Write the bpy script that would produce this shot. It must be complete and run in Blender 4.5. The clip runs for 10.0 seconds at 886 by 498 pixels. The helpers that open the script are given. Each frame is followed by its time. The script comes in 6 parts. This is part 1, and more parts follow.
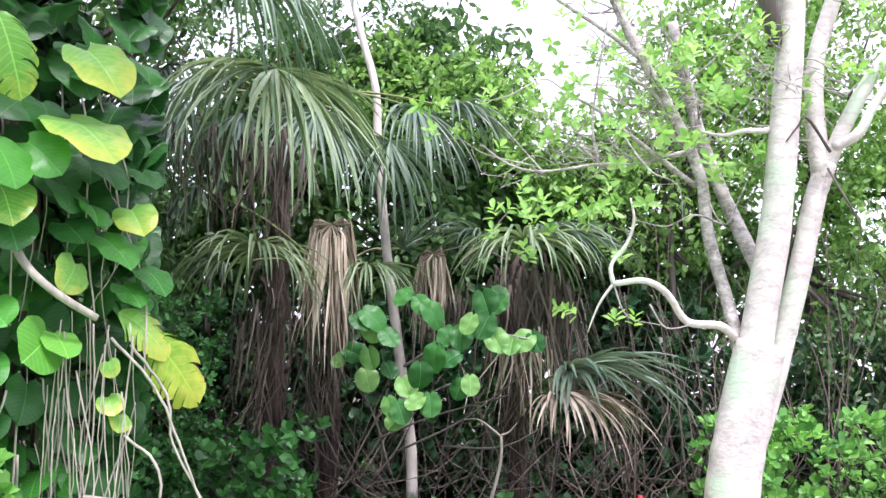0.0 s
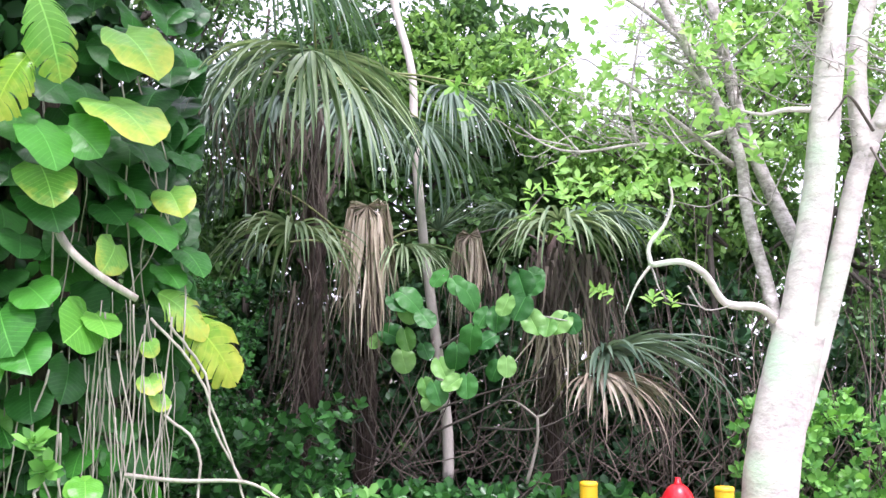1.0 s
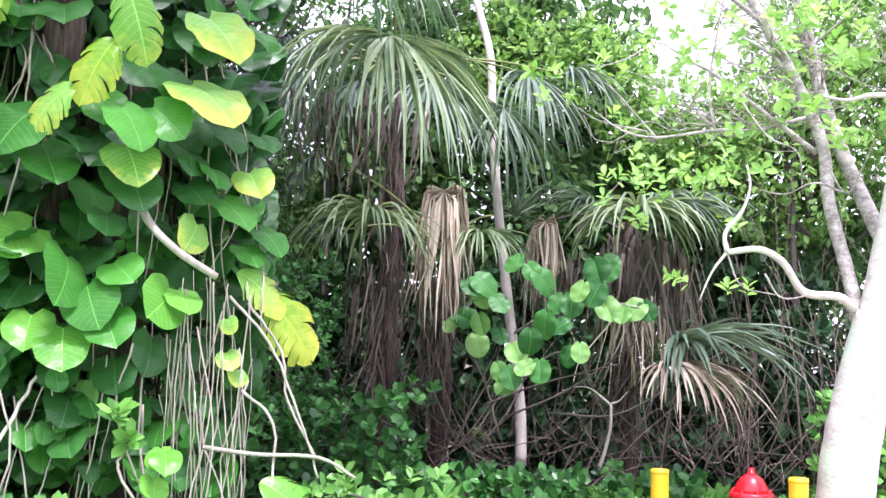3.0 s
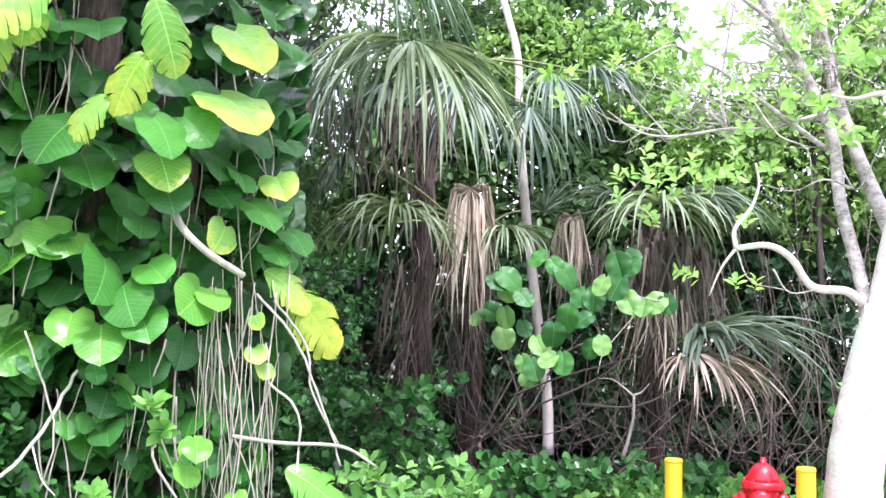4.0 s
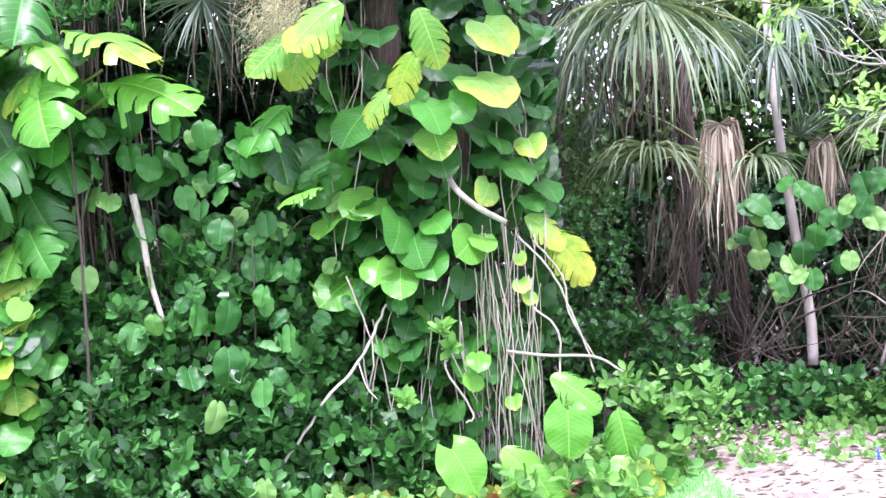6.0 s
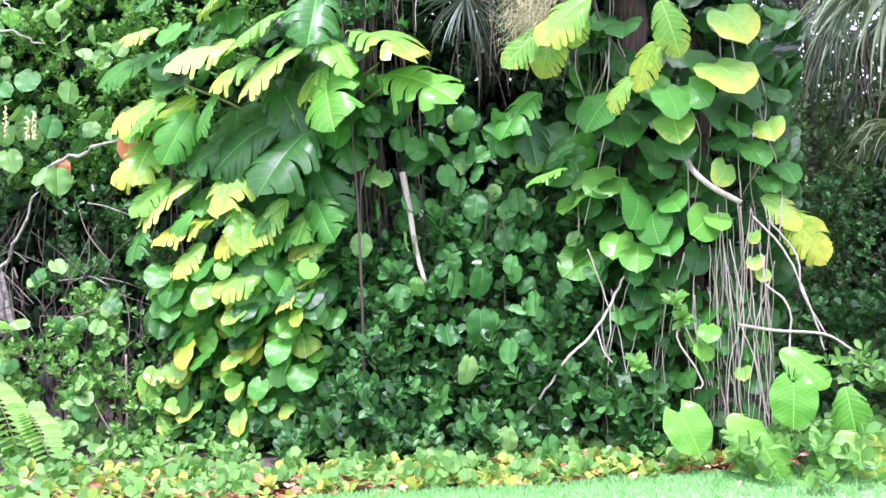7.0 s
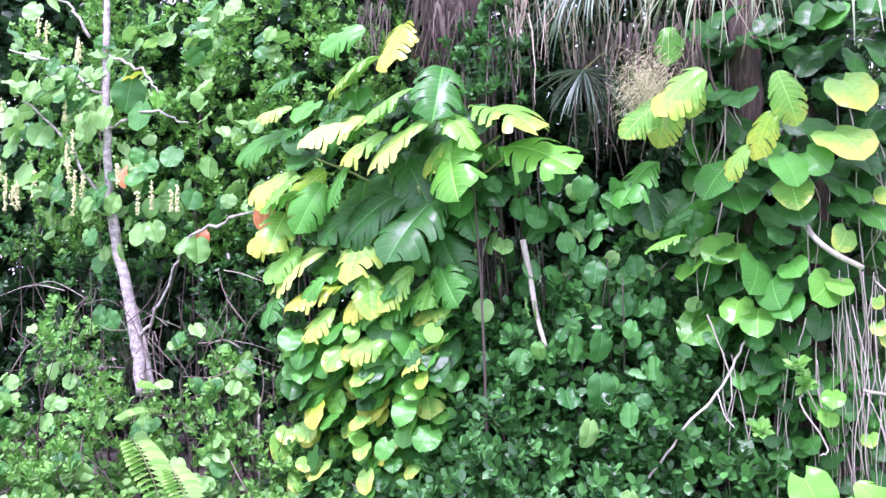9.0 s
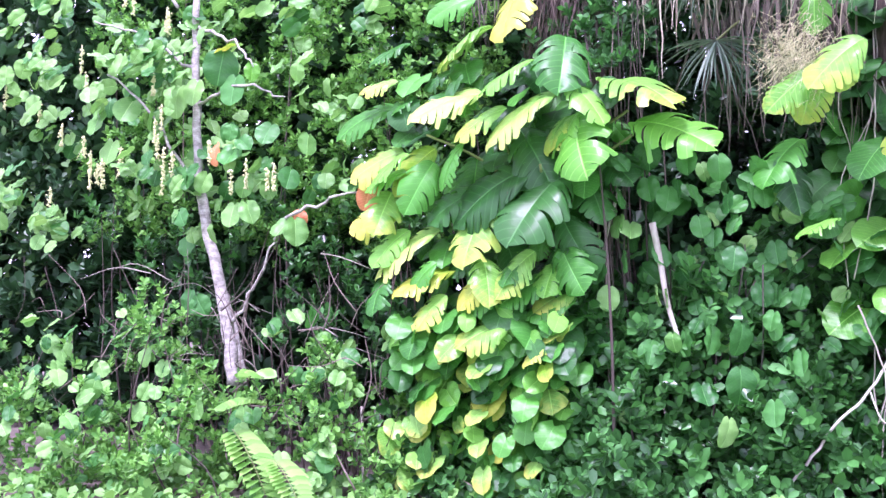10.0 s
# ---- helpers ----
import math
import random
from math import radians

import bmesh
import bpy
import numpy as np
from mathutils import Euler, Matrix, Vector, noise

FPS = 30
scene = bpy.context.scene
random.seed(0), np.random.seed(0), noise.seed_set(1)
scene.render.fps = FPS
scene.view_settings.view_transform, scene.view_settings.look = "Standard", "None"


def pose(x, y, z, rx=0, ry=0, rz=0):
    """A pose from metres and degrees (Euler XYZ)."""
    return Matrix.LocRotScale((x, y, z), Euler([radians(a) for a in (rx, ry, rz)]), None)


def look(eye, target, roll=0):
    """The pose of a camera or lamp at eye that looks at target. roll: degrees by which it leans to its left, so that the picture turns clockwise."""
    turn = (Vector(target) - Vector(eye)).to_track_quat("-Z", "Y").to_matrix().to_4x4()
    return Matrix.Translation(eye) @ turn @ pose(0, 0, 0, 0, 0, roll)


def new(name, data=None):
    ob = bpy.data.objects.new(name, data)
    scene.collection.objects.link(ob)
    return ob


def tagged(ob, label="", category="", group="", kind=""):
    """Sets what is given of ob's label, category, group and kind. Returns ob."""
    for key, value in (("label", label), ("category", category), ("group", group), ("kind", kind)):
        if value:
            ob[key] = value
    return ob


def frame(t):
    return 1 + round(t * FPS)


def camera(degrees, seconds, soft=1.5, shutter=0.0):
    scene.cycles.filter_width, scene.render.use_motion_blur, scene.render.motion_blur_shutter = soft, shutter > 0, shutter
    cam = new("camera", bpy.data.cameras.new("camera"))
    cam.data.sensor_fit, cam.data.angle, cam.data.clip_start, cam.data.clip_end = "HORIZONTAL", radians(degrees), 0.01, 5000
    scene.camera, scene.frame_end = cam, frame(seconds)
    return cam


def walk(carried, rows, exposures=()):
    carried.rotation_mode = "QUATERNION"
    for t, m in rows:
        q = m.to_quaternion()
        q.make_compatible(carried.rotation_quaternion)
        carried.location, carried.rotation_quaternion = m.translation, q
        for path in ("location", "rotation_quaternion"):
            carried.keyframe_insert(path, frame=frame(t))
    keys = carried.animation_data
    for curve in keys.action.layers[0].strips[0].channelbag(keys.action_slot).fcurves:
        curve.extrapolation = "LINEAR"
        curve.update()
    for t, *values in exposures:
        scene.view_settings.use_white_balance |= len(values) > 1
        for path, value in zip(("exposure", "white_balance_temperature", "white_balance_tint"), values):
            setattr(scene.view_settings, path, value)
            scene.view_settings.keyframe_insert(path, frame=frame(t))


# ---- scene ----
cam = camera(47.0, 10.0)
PATH = [
    (0, (0.585, -0.05, 1.485), (0.436, 1.925, 1.759), 0.1),
    (0.5, (0.565, -0.029, 1.486), (0.42, 1.951, 1.726), -0.1),
    (1, (0.584, -0.04, 1.476), (0.364, 1.933, 1.716), 0.3),
    (1.5, (0.513, -0.004, 1.468), (0.302, 1.971, 1.702), 1.0),
    (2, (0.49, -0.002, 1.464), (0.227, 1.966, 1.697), 0.2),
    (2.5, (0.546, -0.027, 1.432), (0.221, 1.933, 1.655), 1.1),
    (4, (0.923, -0.328, 1.472), (0.449, 1.605, 1.664), 1.5),
    (4.5, (1.135, -0.55, 1.477), (0.584, 1.366, 1.641), 1.8),
    (5, (1.379, -0.773, 1.49), (0.667, 1.093, 1.603), -0.1),
    (5.2, (1.458, -0.865, 1.523), (0.684, 0.978, 1.606), -2.3),
    (6.3, (2.128, -1.553, 1.441), (0.94, 0.055, 1.486), -0.4),
    (6.5, (2.26, -1.594, 1.466), (0.97, -0.066, 1.498), -0.2),
    (7, (2.597, -1.914, 1.491), (1.142, -0.541, 1.494), 0.1),
    (7.5, (2.88, -2.189, 1.486), (1.304, -0.958, 1.472), 0.1),
    (8, (2.933, -2.251, 1.444), (1.353, -1.031, 1.562), 2.0),
    (8.5, (2.879, -2.278, 1.471), (1.297, -1.064, 1.629), 0.6),
    (9, (2.742, -2.234, 1.48), (1.157, -1.021, 1.612), 0.2),
    (9.5, (2.354, -2.261, 1.445), (0.759, -1.06, 1.548), 0.4),
    (10, (1.764, -2.466, 1.459), (0.139, -1.305, 1.569), 0.8),
]
walk(cam, [(t, look(eye, target, roll)) for t, eye, target, roll in PATH], [(0.0, 0.95, 6020, 34), (2.5, 1.23, 6000, 39), (4.5, 1.42, 5880, 42), (6.5, 1.4, 5800, 48), (7.5, 1.2, 5750, 52), (8.5, 1.36, 5580, 61), (10.0, 1.42, 5540, 63)])

# ---- sky, sun, exposure ----
world = bpy.data.worlds.new("overcast_sky")
scene.world = world
world.use_nodes = True
wn = world.node_tree
sky = wn.nodes.new("ShaderNodeTexSky")
sky.sky_type = "NISHITA"
sky.sun_disc = False
sky.sun_elevation, sky.sun_rotation = radians(67), radians(148)
sky.dust_density = 6.0
cloud = wn.nodes.new("ShaderNodeMix")
cloud.data_type = "RGBA"
cloud.inputs[0].default_value = 0.8
cloud.inputs[7].default_value = (10.5, 10.7, 11.2, 1)
wn.links.new(sky.outputs[0], cloud.inputs[6])
wn.links.new(cloud.outputs[2], wn.nodes["Background"].inputs[0])
wn.nodes["Background"].inputs[1].default_value = 0.13
sun = new("sun", bpy.data.lights.new("sun", "SUN"))
sun.data.energy, sun.data.angle, sun.data.color = 3.0, radians(12), (1.0, 0.97, 0.92)
sun.matrix_world = look((3.5, -5.5, 15.5), (0, 0, 0))

rng = np.random.default_rng(5)
R3 = lambda a, b: float(rng.uniform(a, b))

# the hedge's own axes: u along it, v away from the lawn
O = np.array([-2.0, 5.9, 0.0])
U = np.array([-0.868, -0.496, 0.0])
V = np.array([-0.496, 0.868, 0.0])
UP = np.array([0.0, 0.0, 1.0])
OUT = -V
RIGHT = -U


def H(u, v, z):
    return O + u * U + v * V + z * UP


def uv_of(x, y):
    return (x - O[0]) * U[0] + (y - O[1]) * U[1], (x - O[0]) * V[0] + (y - O[1]) * V[1]


def ground_z(x, y):
    u, v = uv_of(x, y)
    s = np.clip((u + 3.0) / 2.7, 0, 1)
    return -0.33 * s * s * (3 - 2 * s)


# ---- materials ----
def nodes_of(name):
    m = bpy.data.materials.new(name)
    m.use_nodes = True
    nt = m.node_tree
    return m, nt, nt.nodes["Principled BSDF"]


def node(nt, kind, **inputs):
    n = nt.nodes.new(kind)
    for k, v in inputs.items():
        n.inputs[k.replace("_", " ")].default_value = v
    return n


def ramp(nt, src, stops):
    r = nt.nodes.new("ShaderNodeValToRGB")
    el = r.color_ramp.elements
    while len(el) < len(stops):
        el.new(0.5)
    for e, (pos, col) in zip(el, stops):
        e.position, e.color = pos, (*col, 1)
    nt.links.new(src, r.inputs[0])
    return r


def mix(nt, fac, a, b, mode="MIX"):
    n = nt.nodes.new("ShaderNodeMix")
    n.data_type, n.blend_type = "RGBA", mode
    for sock, val in ((n.inputs[0], fac), (n.inputs[6], a), (n.inputs[7], b)):
        if hasattr(val, "links"):
            nt.links.new(val, sock)
        else:
            sock.default_value = val if not isinstance(val, tuple) else (*val, 1)[:4]
    return n.outputs[2]


def maths(nt, op, a, b=0.0):
    n = nt.nodes.new("ShaderNodeMath")
    n.operation = op
    for sock, val in ((n.inputs[0], a), (n.inputs[1], b)):
        if hasattr(val, "links"):
            nt.links.new(val, sock)
        else:
            sock.default_value = val
    return n.outputs[0]


def leaf_material(name, dark, light, rough=0.38, through_light=0.35, island=True, yellow=None, yellow_amount=0.0, veins=0.0, gloss=0.33):
    """A leaf: colour varied leaf by leaf and over the blade, a gloss, and light let through."""
    m, nt, b = nodes_of(name)
    if island:
        rnd = nt.nodes.new("ShaderNodeNewGeometry").outputs["Random Per Island"]
    else:
        rnd = nt.nodes.new("ShaderNodeObjectInfo").outputs["Random"]
    tc = nt.nodes.new("ShaderNodeTexCoord").outputs["Object"]
    nz = node(nt, "ShaderNodeTexNoise", Scale=7.0 if not island else 3.0, Detail=4.0)
    nt.links.new(tc, nz.inputs["Vector"])
    f = maths(nt, "ADD", maths(nt, "MULTIPLY", rnd, 0.7), maths(nt, "MULTIPLY", nz.outputs[0], 0.45))
    col = ramp(nt, f, [(0.15, dark), (0.95, light)]).outputs[0]
    if not island:
        sep = nt.nodes.new("ShaderNodeSeparateXYZ")
        nt.links.new(tc, sep.inputs[0])
        ax = maths(nt, "ABSOLUTE", sep.outputs[0])
        if veins > 0:
            w = maths(nt, "SINE", maths(nt, "MULTIPLY", maths(nt, "SUBTRACT", sep.outputs[1], maths(nt, "MULTIPLY", ax, 0.55)), 62.0))
            w = maths(nt, "MULTIPLY", maths(nt, "GREATER_THAN", w, 0.93), veins)
            rib = maths(nt, "MULTIPLY", maths(nt, "LESS_THAN", ax, 0.012), 0.6)
            col = mix(nt, maths(nt, "MAXIMUM", w, rib), col, tuple(min(1, c * 1.5 + 0.03) for c in light))
        if yellow:
            g = maths(nt, "ADD", maths(nt, "MULTIPLY", sep.outputs[1], 0.9), maths(nt, "MULTIPLY", nz.outputs[0], 0.9))
            g = maths(nt, "ADD", g, maths(nt, "MULTIPLY", ax, 0.7))
            g = maths(nt, "ADD", g, maths(nt, "MULTIPLY", rnd, 0.4))
            g2 = ramp(nt, maths(nt, "MULTIPLY", g, 0.5), [(0.45 - 0.25 * yellow_amount, (0, 0, 0)), (0.95 - 0.25 * yellow_amount, (1, 1, 1))])
            col = mix(nt, g2.outputs[0], col, yellow)
        spots = node(nt, "ShaderNodeTexNoise", Scale=26.0, Detail=2.0)
        nt.links.new(tc, spots.inputs["Vector"])
        sp = ramp(nt, spots.outputs[0], [(0.72, (0, 0, 0)), (0.76, (1, 1, 1))])
        col = mix(nt, maths(nt, "MULTIPLY", sp.outputs[0], 0.6), col, (0.10, 0.06, 0.02))
    nt.links.new(col, b.inputs["Base Color"])
    b.inputs["Roughness"].default_value = rough
    b.inputs["Specular IOR Level"].default_value = gloss
    bump = node(nt, "ShaderNodeBump", Strength=0.25, Distance=0.02)
    nt.links.new(nz.outputs[0], bump.inputs["Height"])
    nt.links.new(bump.outputs[0], b.inputs["Normal"])
    tr = nt.nodes.new("ShaderNodeBsdfTranslucent")
    tcol = mix(nt, 1.0, col, (1.0, 1.0, 0.7), "MULTIPLY")
    nt.links.new(tcol, tr.inputs[0])
    ms = nt.nodes.new("ShaderNodeMixShader")
    ms.inputs[0].default_value = through_light
    nt.links.new(b.outputs[0], ms.inputs[1])
    nt.links.new(tr.outputs[0], ms.inputs[2])
    nt.links.new(ms.outputs[0], nt.nodes["Material Output"].inputs[0])
    return m


def rough_material(name, stops, scale=6.0, rough=0.85, stretch=(1, 1, 1), bump=0.5, island=False, fine=40.0, distance=0.02):
    """Bark, soil, stone, dry leaves: mottled at two scales, with relief."""
    m, nt, b = nodes_of(name)
    tc = nt.nodes.new("ShaderNodeTexCoord").outputs["Object"]
    mp = nt.nodes.new("ShaderNodeMapping")
    mp.inputs["Scale"].default_value = stretch
    nt.links.new(tc, mp.inputs[0])
    n1 = node(nt, "ShaderNodeTexNoise", Scale=scale, Detail=6.0, Roughness=0.65)
    n2 = node(nt, "ShaderNodeTexNoise", Scale=fine, Detail=4.0)
    for n in (n1, n2):
        nt.links.new(mp.outputs[0], n.inputs["Vector"])
    f = maths(nt, "ADD", maths(nt, "MULTIPLY", n1.outputs[0], 0.75), maths(nt, "MULTIPLY", n2.outputs[0], 0.25))
    if island:
        rnd = nt.nodes.new("ShaderNodeNewGeometry").outputs["Random Per Island"]
        f = maths(nt, "ADD", maths(nt, "MULTIPLY", f, 0.5), maths(nt, "MULTIPLY", rnd, 0.5))
    col = ramp(nt, f, stops).outputs[0]
    nt.links.new(col, b.inputs["Base Color"])
    b.inputs["Roughness"].default_value = rough
    bp = node(nt, "ShaderNodeBump", Strength=bump, Distance=distance)
    nt.links.new(f, bp.inputs["Height"])
    nt.links.new(bp.outputs[0], b.inputs["Normal"])
    return m


def paint_material(name, colour, rough=0.4):
    m, nt, b = nodes_of(name)
    tc = nt.nodes.new("ShaderNodeTexCoord").outputs["Object"]
    n = node(nt, "ShaderNodeTexNoise", Scale=14.0, Detail=5.0)
    nt.links.new(tc, n.inputs["Vector"])
    c = ramp(nt, n.outputs[0], [(0.25, tuple(0.8 * v for v in colour)), (0.7, colour)]).outputs[0]
    nt.links.new(c, b.inputs["Base Color"])
    b.inputs["Roughness"].default_value = rough
    bp = node(nt, "ShaderNodeBump", Strength=0.15, Distance=0.005)
    nt.links.new(n.outputs[0], bp.inputs["Height"])
    nt.links.new(bp.outputs[0], b.inputs["Normal"])
    return m


YEL = (0.62, 0.62, 0.10)
BIG = {
    # d: darker green, carries the shade of the vines' inner leaves in its colour
    "d": leaf_material("big_leaf_shaded", (0.010, 0.070, 0.013), (0.03, 0.155, 0.026), 0.38, 0.25, False, None, 0, 0.25),
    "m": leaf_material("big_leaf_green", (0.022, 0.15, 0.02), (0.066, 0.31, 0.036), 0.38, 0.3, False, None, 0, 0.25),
    "b": leaf_material("big_leaf_bright", (0.07, 0.31, 0.03), (0.18, 0.50, 0.07), 0.32, 0.35, False, None, 0, 0.25),
    "l": leaf_material("big_leaf_lime", (0.10, 0.33, 0.04), (0.24, 0.54, 0.10), 0.32, 0.35, False, YEL, -0.75, 0.3),
    "p": leaf_material("big_leaf_pale", (0.13, 0.38, 0.06), (0.26, 0.55, 0.1), 0.34, 0.35, False, (0.55, 0.66, 0.16), 0.15, 0.3),
    "y": leaf_material("big_leaf_yellowing", (0.12, 0.34, 0.02), (0.25, 0.45, 0.03), 0.34, 0.35, False, YEL, -0.15, 0.3),
    "s": leaf_material("sea_grape_green", (0.018, 0.12, 0.025), (0.065, 0.27, 0.055), 0.42, 0.3, False, None, 0, 0.12),
    "g": leaf_material("sea_grape_light", (0.11, 0.32, 0.07), (0.24, 0.50, 0.14), 0.40, 0.35, False, None, 0, 0.12),
    "o": leaf_material("sea_grape_old", (0.55, 0.14, 0.05), (0.7, 0.3, 0.12), 0.5, 0.25, False, None, 0, 0.4),
    "t": leaf_material("leaf_dead_tan", (0.25, 0.14, 0.07), (0.42, 0.28, 0.17), 0.7, 0.1, False, None, 0, 0.3),
}
M_HEDGE = leaf_material("hedge_leaf", (0.008, 0.05, 0.014), (0.08, 0.31, 0.065), 0.34, 0.25, gloss=0.5)
M_HEDGE2 = leaf_material("shrub_leaf_light", (0.03, 0.16, 0.03), (0.21, 0.52, 0.10), 0.38, 0.3)
# leaf colour darkened to stand for the shade deep behind hedge and palms
M_DEEPSHADE = leaf_material("deep_shade_leaf", (0.012, 0.042, 0.018), (0.04, 0.13, 0.045), 0.4, 0.2)
# brightly lit far leaf: the light is put into its colour
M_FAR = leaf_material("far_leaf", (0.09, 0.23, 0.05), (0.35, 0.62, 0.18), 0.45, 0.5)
# its shaded copy, shade put into the colour, lightened somewhat for haze
M_FARSHADE = leaf_material("far_leaf_shaded", (0.032, 0.09, 0.033), (0.14, 0.30, 0.09), 0.45, 0.35)
M_SPRING = leaf_material("spring_leaf", (0.17, 0.42, 0.08), (0.40, 0.70, 0.20), 0.4, 0.5)
M_FERN = leaf_material("fern_leaflet", (0.12, 0.36, 0.06), (0.30, 0.56, 0.14), 0.4, 0.4)
M_COVER = leaf_material("cover_leaf", (0.05, 0.21, 0.04), (0.21, 0.48, 0.11), 0.4, 0.35)
M_COVERYEL = leaf_material("cover_leaf_yellow", (0.18, 0.36, 0.06), (0.55, 0.62, 0.12), 0.4, 0.35)
M_GRASS = leaf_material("grass_blade", (0.2, 0.52, 0.17), (0.34, 0.7, 0.3), 0.5, 0.4)
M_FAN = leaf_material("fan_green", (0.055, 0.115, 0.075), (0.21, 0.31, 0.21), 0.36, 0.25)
# brighter copy of the fan green for lit fronds, light put into its colour
M_FANLIT = leaf_material("fan_lit", (0.085, 0.17, 0.07), (0.32, 0.43, 0.24), 0.38, 0.3)
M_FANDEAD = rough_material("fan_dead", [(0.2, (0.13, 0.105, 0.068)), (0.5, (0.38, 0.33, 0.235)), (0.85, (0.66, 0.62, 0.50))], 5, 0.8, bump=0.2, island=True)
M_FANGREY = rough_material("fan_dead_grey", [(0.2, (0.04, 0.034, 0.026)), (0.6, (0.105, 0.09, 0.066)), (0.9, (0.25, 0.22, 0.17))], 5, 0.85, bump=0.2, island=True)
M_LITTER = rough_material("fallen_leaf", [(0.1, (0.12, 0.05, 0.025)), (0.45, (0.40, 0.17, 0.08)), (0.7, (0.60, 0.30, 0.16)), (0.95, (0.62, 0.50, 0.32))], 9, 0.75, bump=0.2, island=True)
M_STALK = rough_material("stalk", [(0.3, (0.10, 0.15, 0.04)), (0.8, (0.26, 0.3, 0.1))], 12, 0.6, bump=0.2)
M_ROOT = rough_material("aerial_root", [(0.25, (0.14, 0.128, 0.10)), (0.5, (0.33, 0.31, 0.25)), (0.75, (0.56, 0.53, 0.46))], 14, 0.85, (1, 1, 0.3), 0.5)
M_PALE = rough_material("pale_stick", [(0.2, (0.26, 0.24, 0.2)), (0.5, (0.5, 0.47, 0.41)), (0.85, (0.66, 0.63, 0.56))], 10, 0.85, (1, 1, 0.4), 0.5)
M_TWIG = rough_material("twig", [(0.2, (0.035, 0.031, 0.025)), (0.6, (0.095, 0.085, 0.068)), (0.9, (0.22, 0.2, 0.165))], 10, 0.9, (1, 1, 0.3), 0.5)
M_WHITEBARK = rough_material("white_bark", [(0.3, (0.26, 0.25, 0.22)), (0.42, (0.44, 0.42, 0.38)), (0.54, (0.54, 0.52, 0.46)), (0.68, (0.62, 0.60, 0.55))], 5, 0.8, (1, 1, 1.3), 0.9, fine=34)
wb = M_WHITEBARK.node_tree
wtc = wb.nodes.new("ShaderNodeTexCoord").outputs["Object"]
lich = node(wb, "ShaderNodeTexNoise", Scale=1.6, Detail=3.0)
wb.links.new(wtc, lich.inputs["Vector"])
wbs = wb.nodes["Principled BSDF"]
was = wbs.inputs["Base Color"].links[0].from_socket
lm = ramp(wb, lich.outputs[0], [(0.50, (0, 0, 0)), (0.66, (0.7, 0.7, 0.7))])
ringm = wb.nodes.new("ShaderNodeTexWave")
ringm.bands_direction = "Z"
for key, val in (("Scale", 3.2), ("Distortion", 9.0), ("Detail", 3.0)):
    ringm.inputs[key].default_value = val
wb.links.new(wtc, ringm.inputs["Vector"])
rg = ramp(wb, ringm.outputs[1], [(0.02, (0.22, 0.22, 0.22)), (0.14, (0, 0, 0))])
wb.links.new(mix(wb, rg.outputs[0], mix(wb, lm.outputs[0], was, (0.42, 0.62, 0.42)), (0.3, 0.25, 0.2)), wbs.inputs["Base Color"])
M_GREYBARK = rough_material("grey_bark", [(0.32, (0.09, 0.085, 0.07)), (0.48, (0.30, 0.29, 0.25)), (0.68, (0.60, 0.58, 0.53))], 9, 0.85, (1, 1, 1.8), 0.9)
M_PALMBARK = rough_material("palm_bark", [(0.3, (0.012, 0.009, 0.007)), (0.5, (0.06, 0.044, 0.034)), (0.75, (0.19, 0.145, 0.115))], 9, 0.95, (3, 3, 0.35), 1.0, fine=30)
M_SOIL = rough_material("soil", [(0.25, (0.035, 0.028, 0.021)), (0.5, (0.085, 0.072, 0.055)), (0.75, (0.19, 0.165, 0.13))], 2.5, 0.95, (1, 1, 1), 0.8, fine=22)
M_SAND = rough_material("pale_path", [(0.25, (0.12, 0.10, 0.078)), (0.5, (0.27, 0.24, 0.195)), (0.78, (0.45, 0.41, 0.345))], 3.0, 0.95, (1, 1, 1), 0.5, fine=45)
M_LAWN = rough_material("lawn_soil", [(0.2, (0.16, 0.44, 0.13)), (0.8, (0.26, 0.58, 0.22))], 4, 0.9, (1, 1, 1), 0.4, fine=60)
M_RED = paint_material("hydrant_red", (0.62, 0.012, 0.018), 0.33)
M_YELLOW = paint_material("bollard_yellow", (0.85, 0.52, 0.01), 0.45)
M_BLUE = paint_material("flag_blue", (0.03, 0.16, 0.7), 0.5)
M_WIRE = paint_material("wire_grey", (0.3, 0.3, 0.3), 0.4)
M_CONC = rough_material("concrete", [(0.2, (0.3, 0.28, 0.25)), (0.8, (0.52, 0.5, 0.46))], 5, 0.9)
M_FLOWER = paint_material("flower_cream", (0.60, 0.62, 0.30), 0.6)
M_DRY = rough_material("dry_stalk", [(0.2, (0.035, 0.027, 0.022)), (0.5, (0.10, 0.08, 0.064)), (0.9, (0.30, 0.25, 0.20))], 8, 0.9, (1, 1, 0.3), 0.5, island=True)
M_FLUFF = rough_material("palm_flower", [(0.2, (0.30, 0.30, 0.14)), (0.8, (0.58, 0.57, 0.33))], 9, 0.8, island=True)


# ---- mesh tools ----
def unit(a):
    a = np.asarray(a, float)
    return a / (np.linalg.norm(a, axis=-1, keepdims=True) + 1e-9)


def mesh_from(name, verts, faces, mat, smooth=True):
    me = bpy.data.meshes.new(name)
    me.from_pydata(np.asarray(verts, float).tolist(), [], [list(map(int, f)) for f in faces])
    me.materials.append(mat)
    if smooth:
        me.polygons.foreach_set("use_smooth", [True] * len(me.polygons))
    me.update()
    return me


def part(name, me, parent=None, label="", m=None):
    ob = new(name, me)
    if parent is not None:
        ob.parent = parent
        ob.matrix_parent_inverse = Matrix.Translation(-parent.location)
    if m is not None:
        ob.matrix_basis = m
    if label:
        ob["label"] = label
    return ob


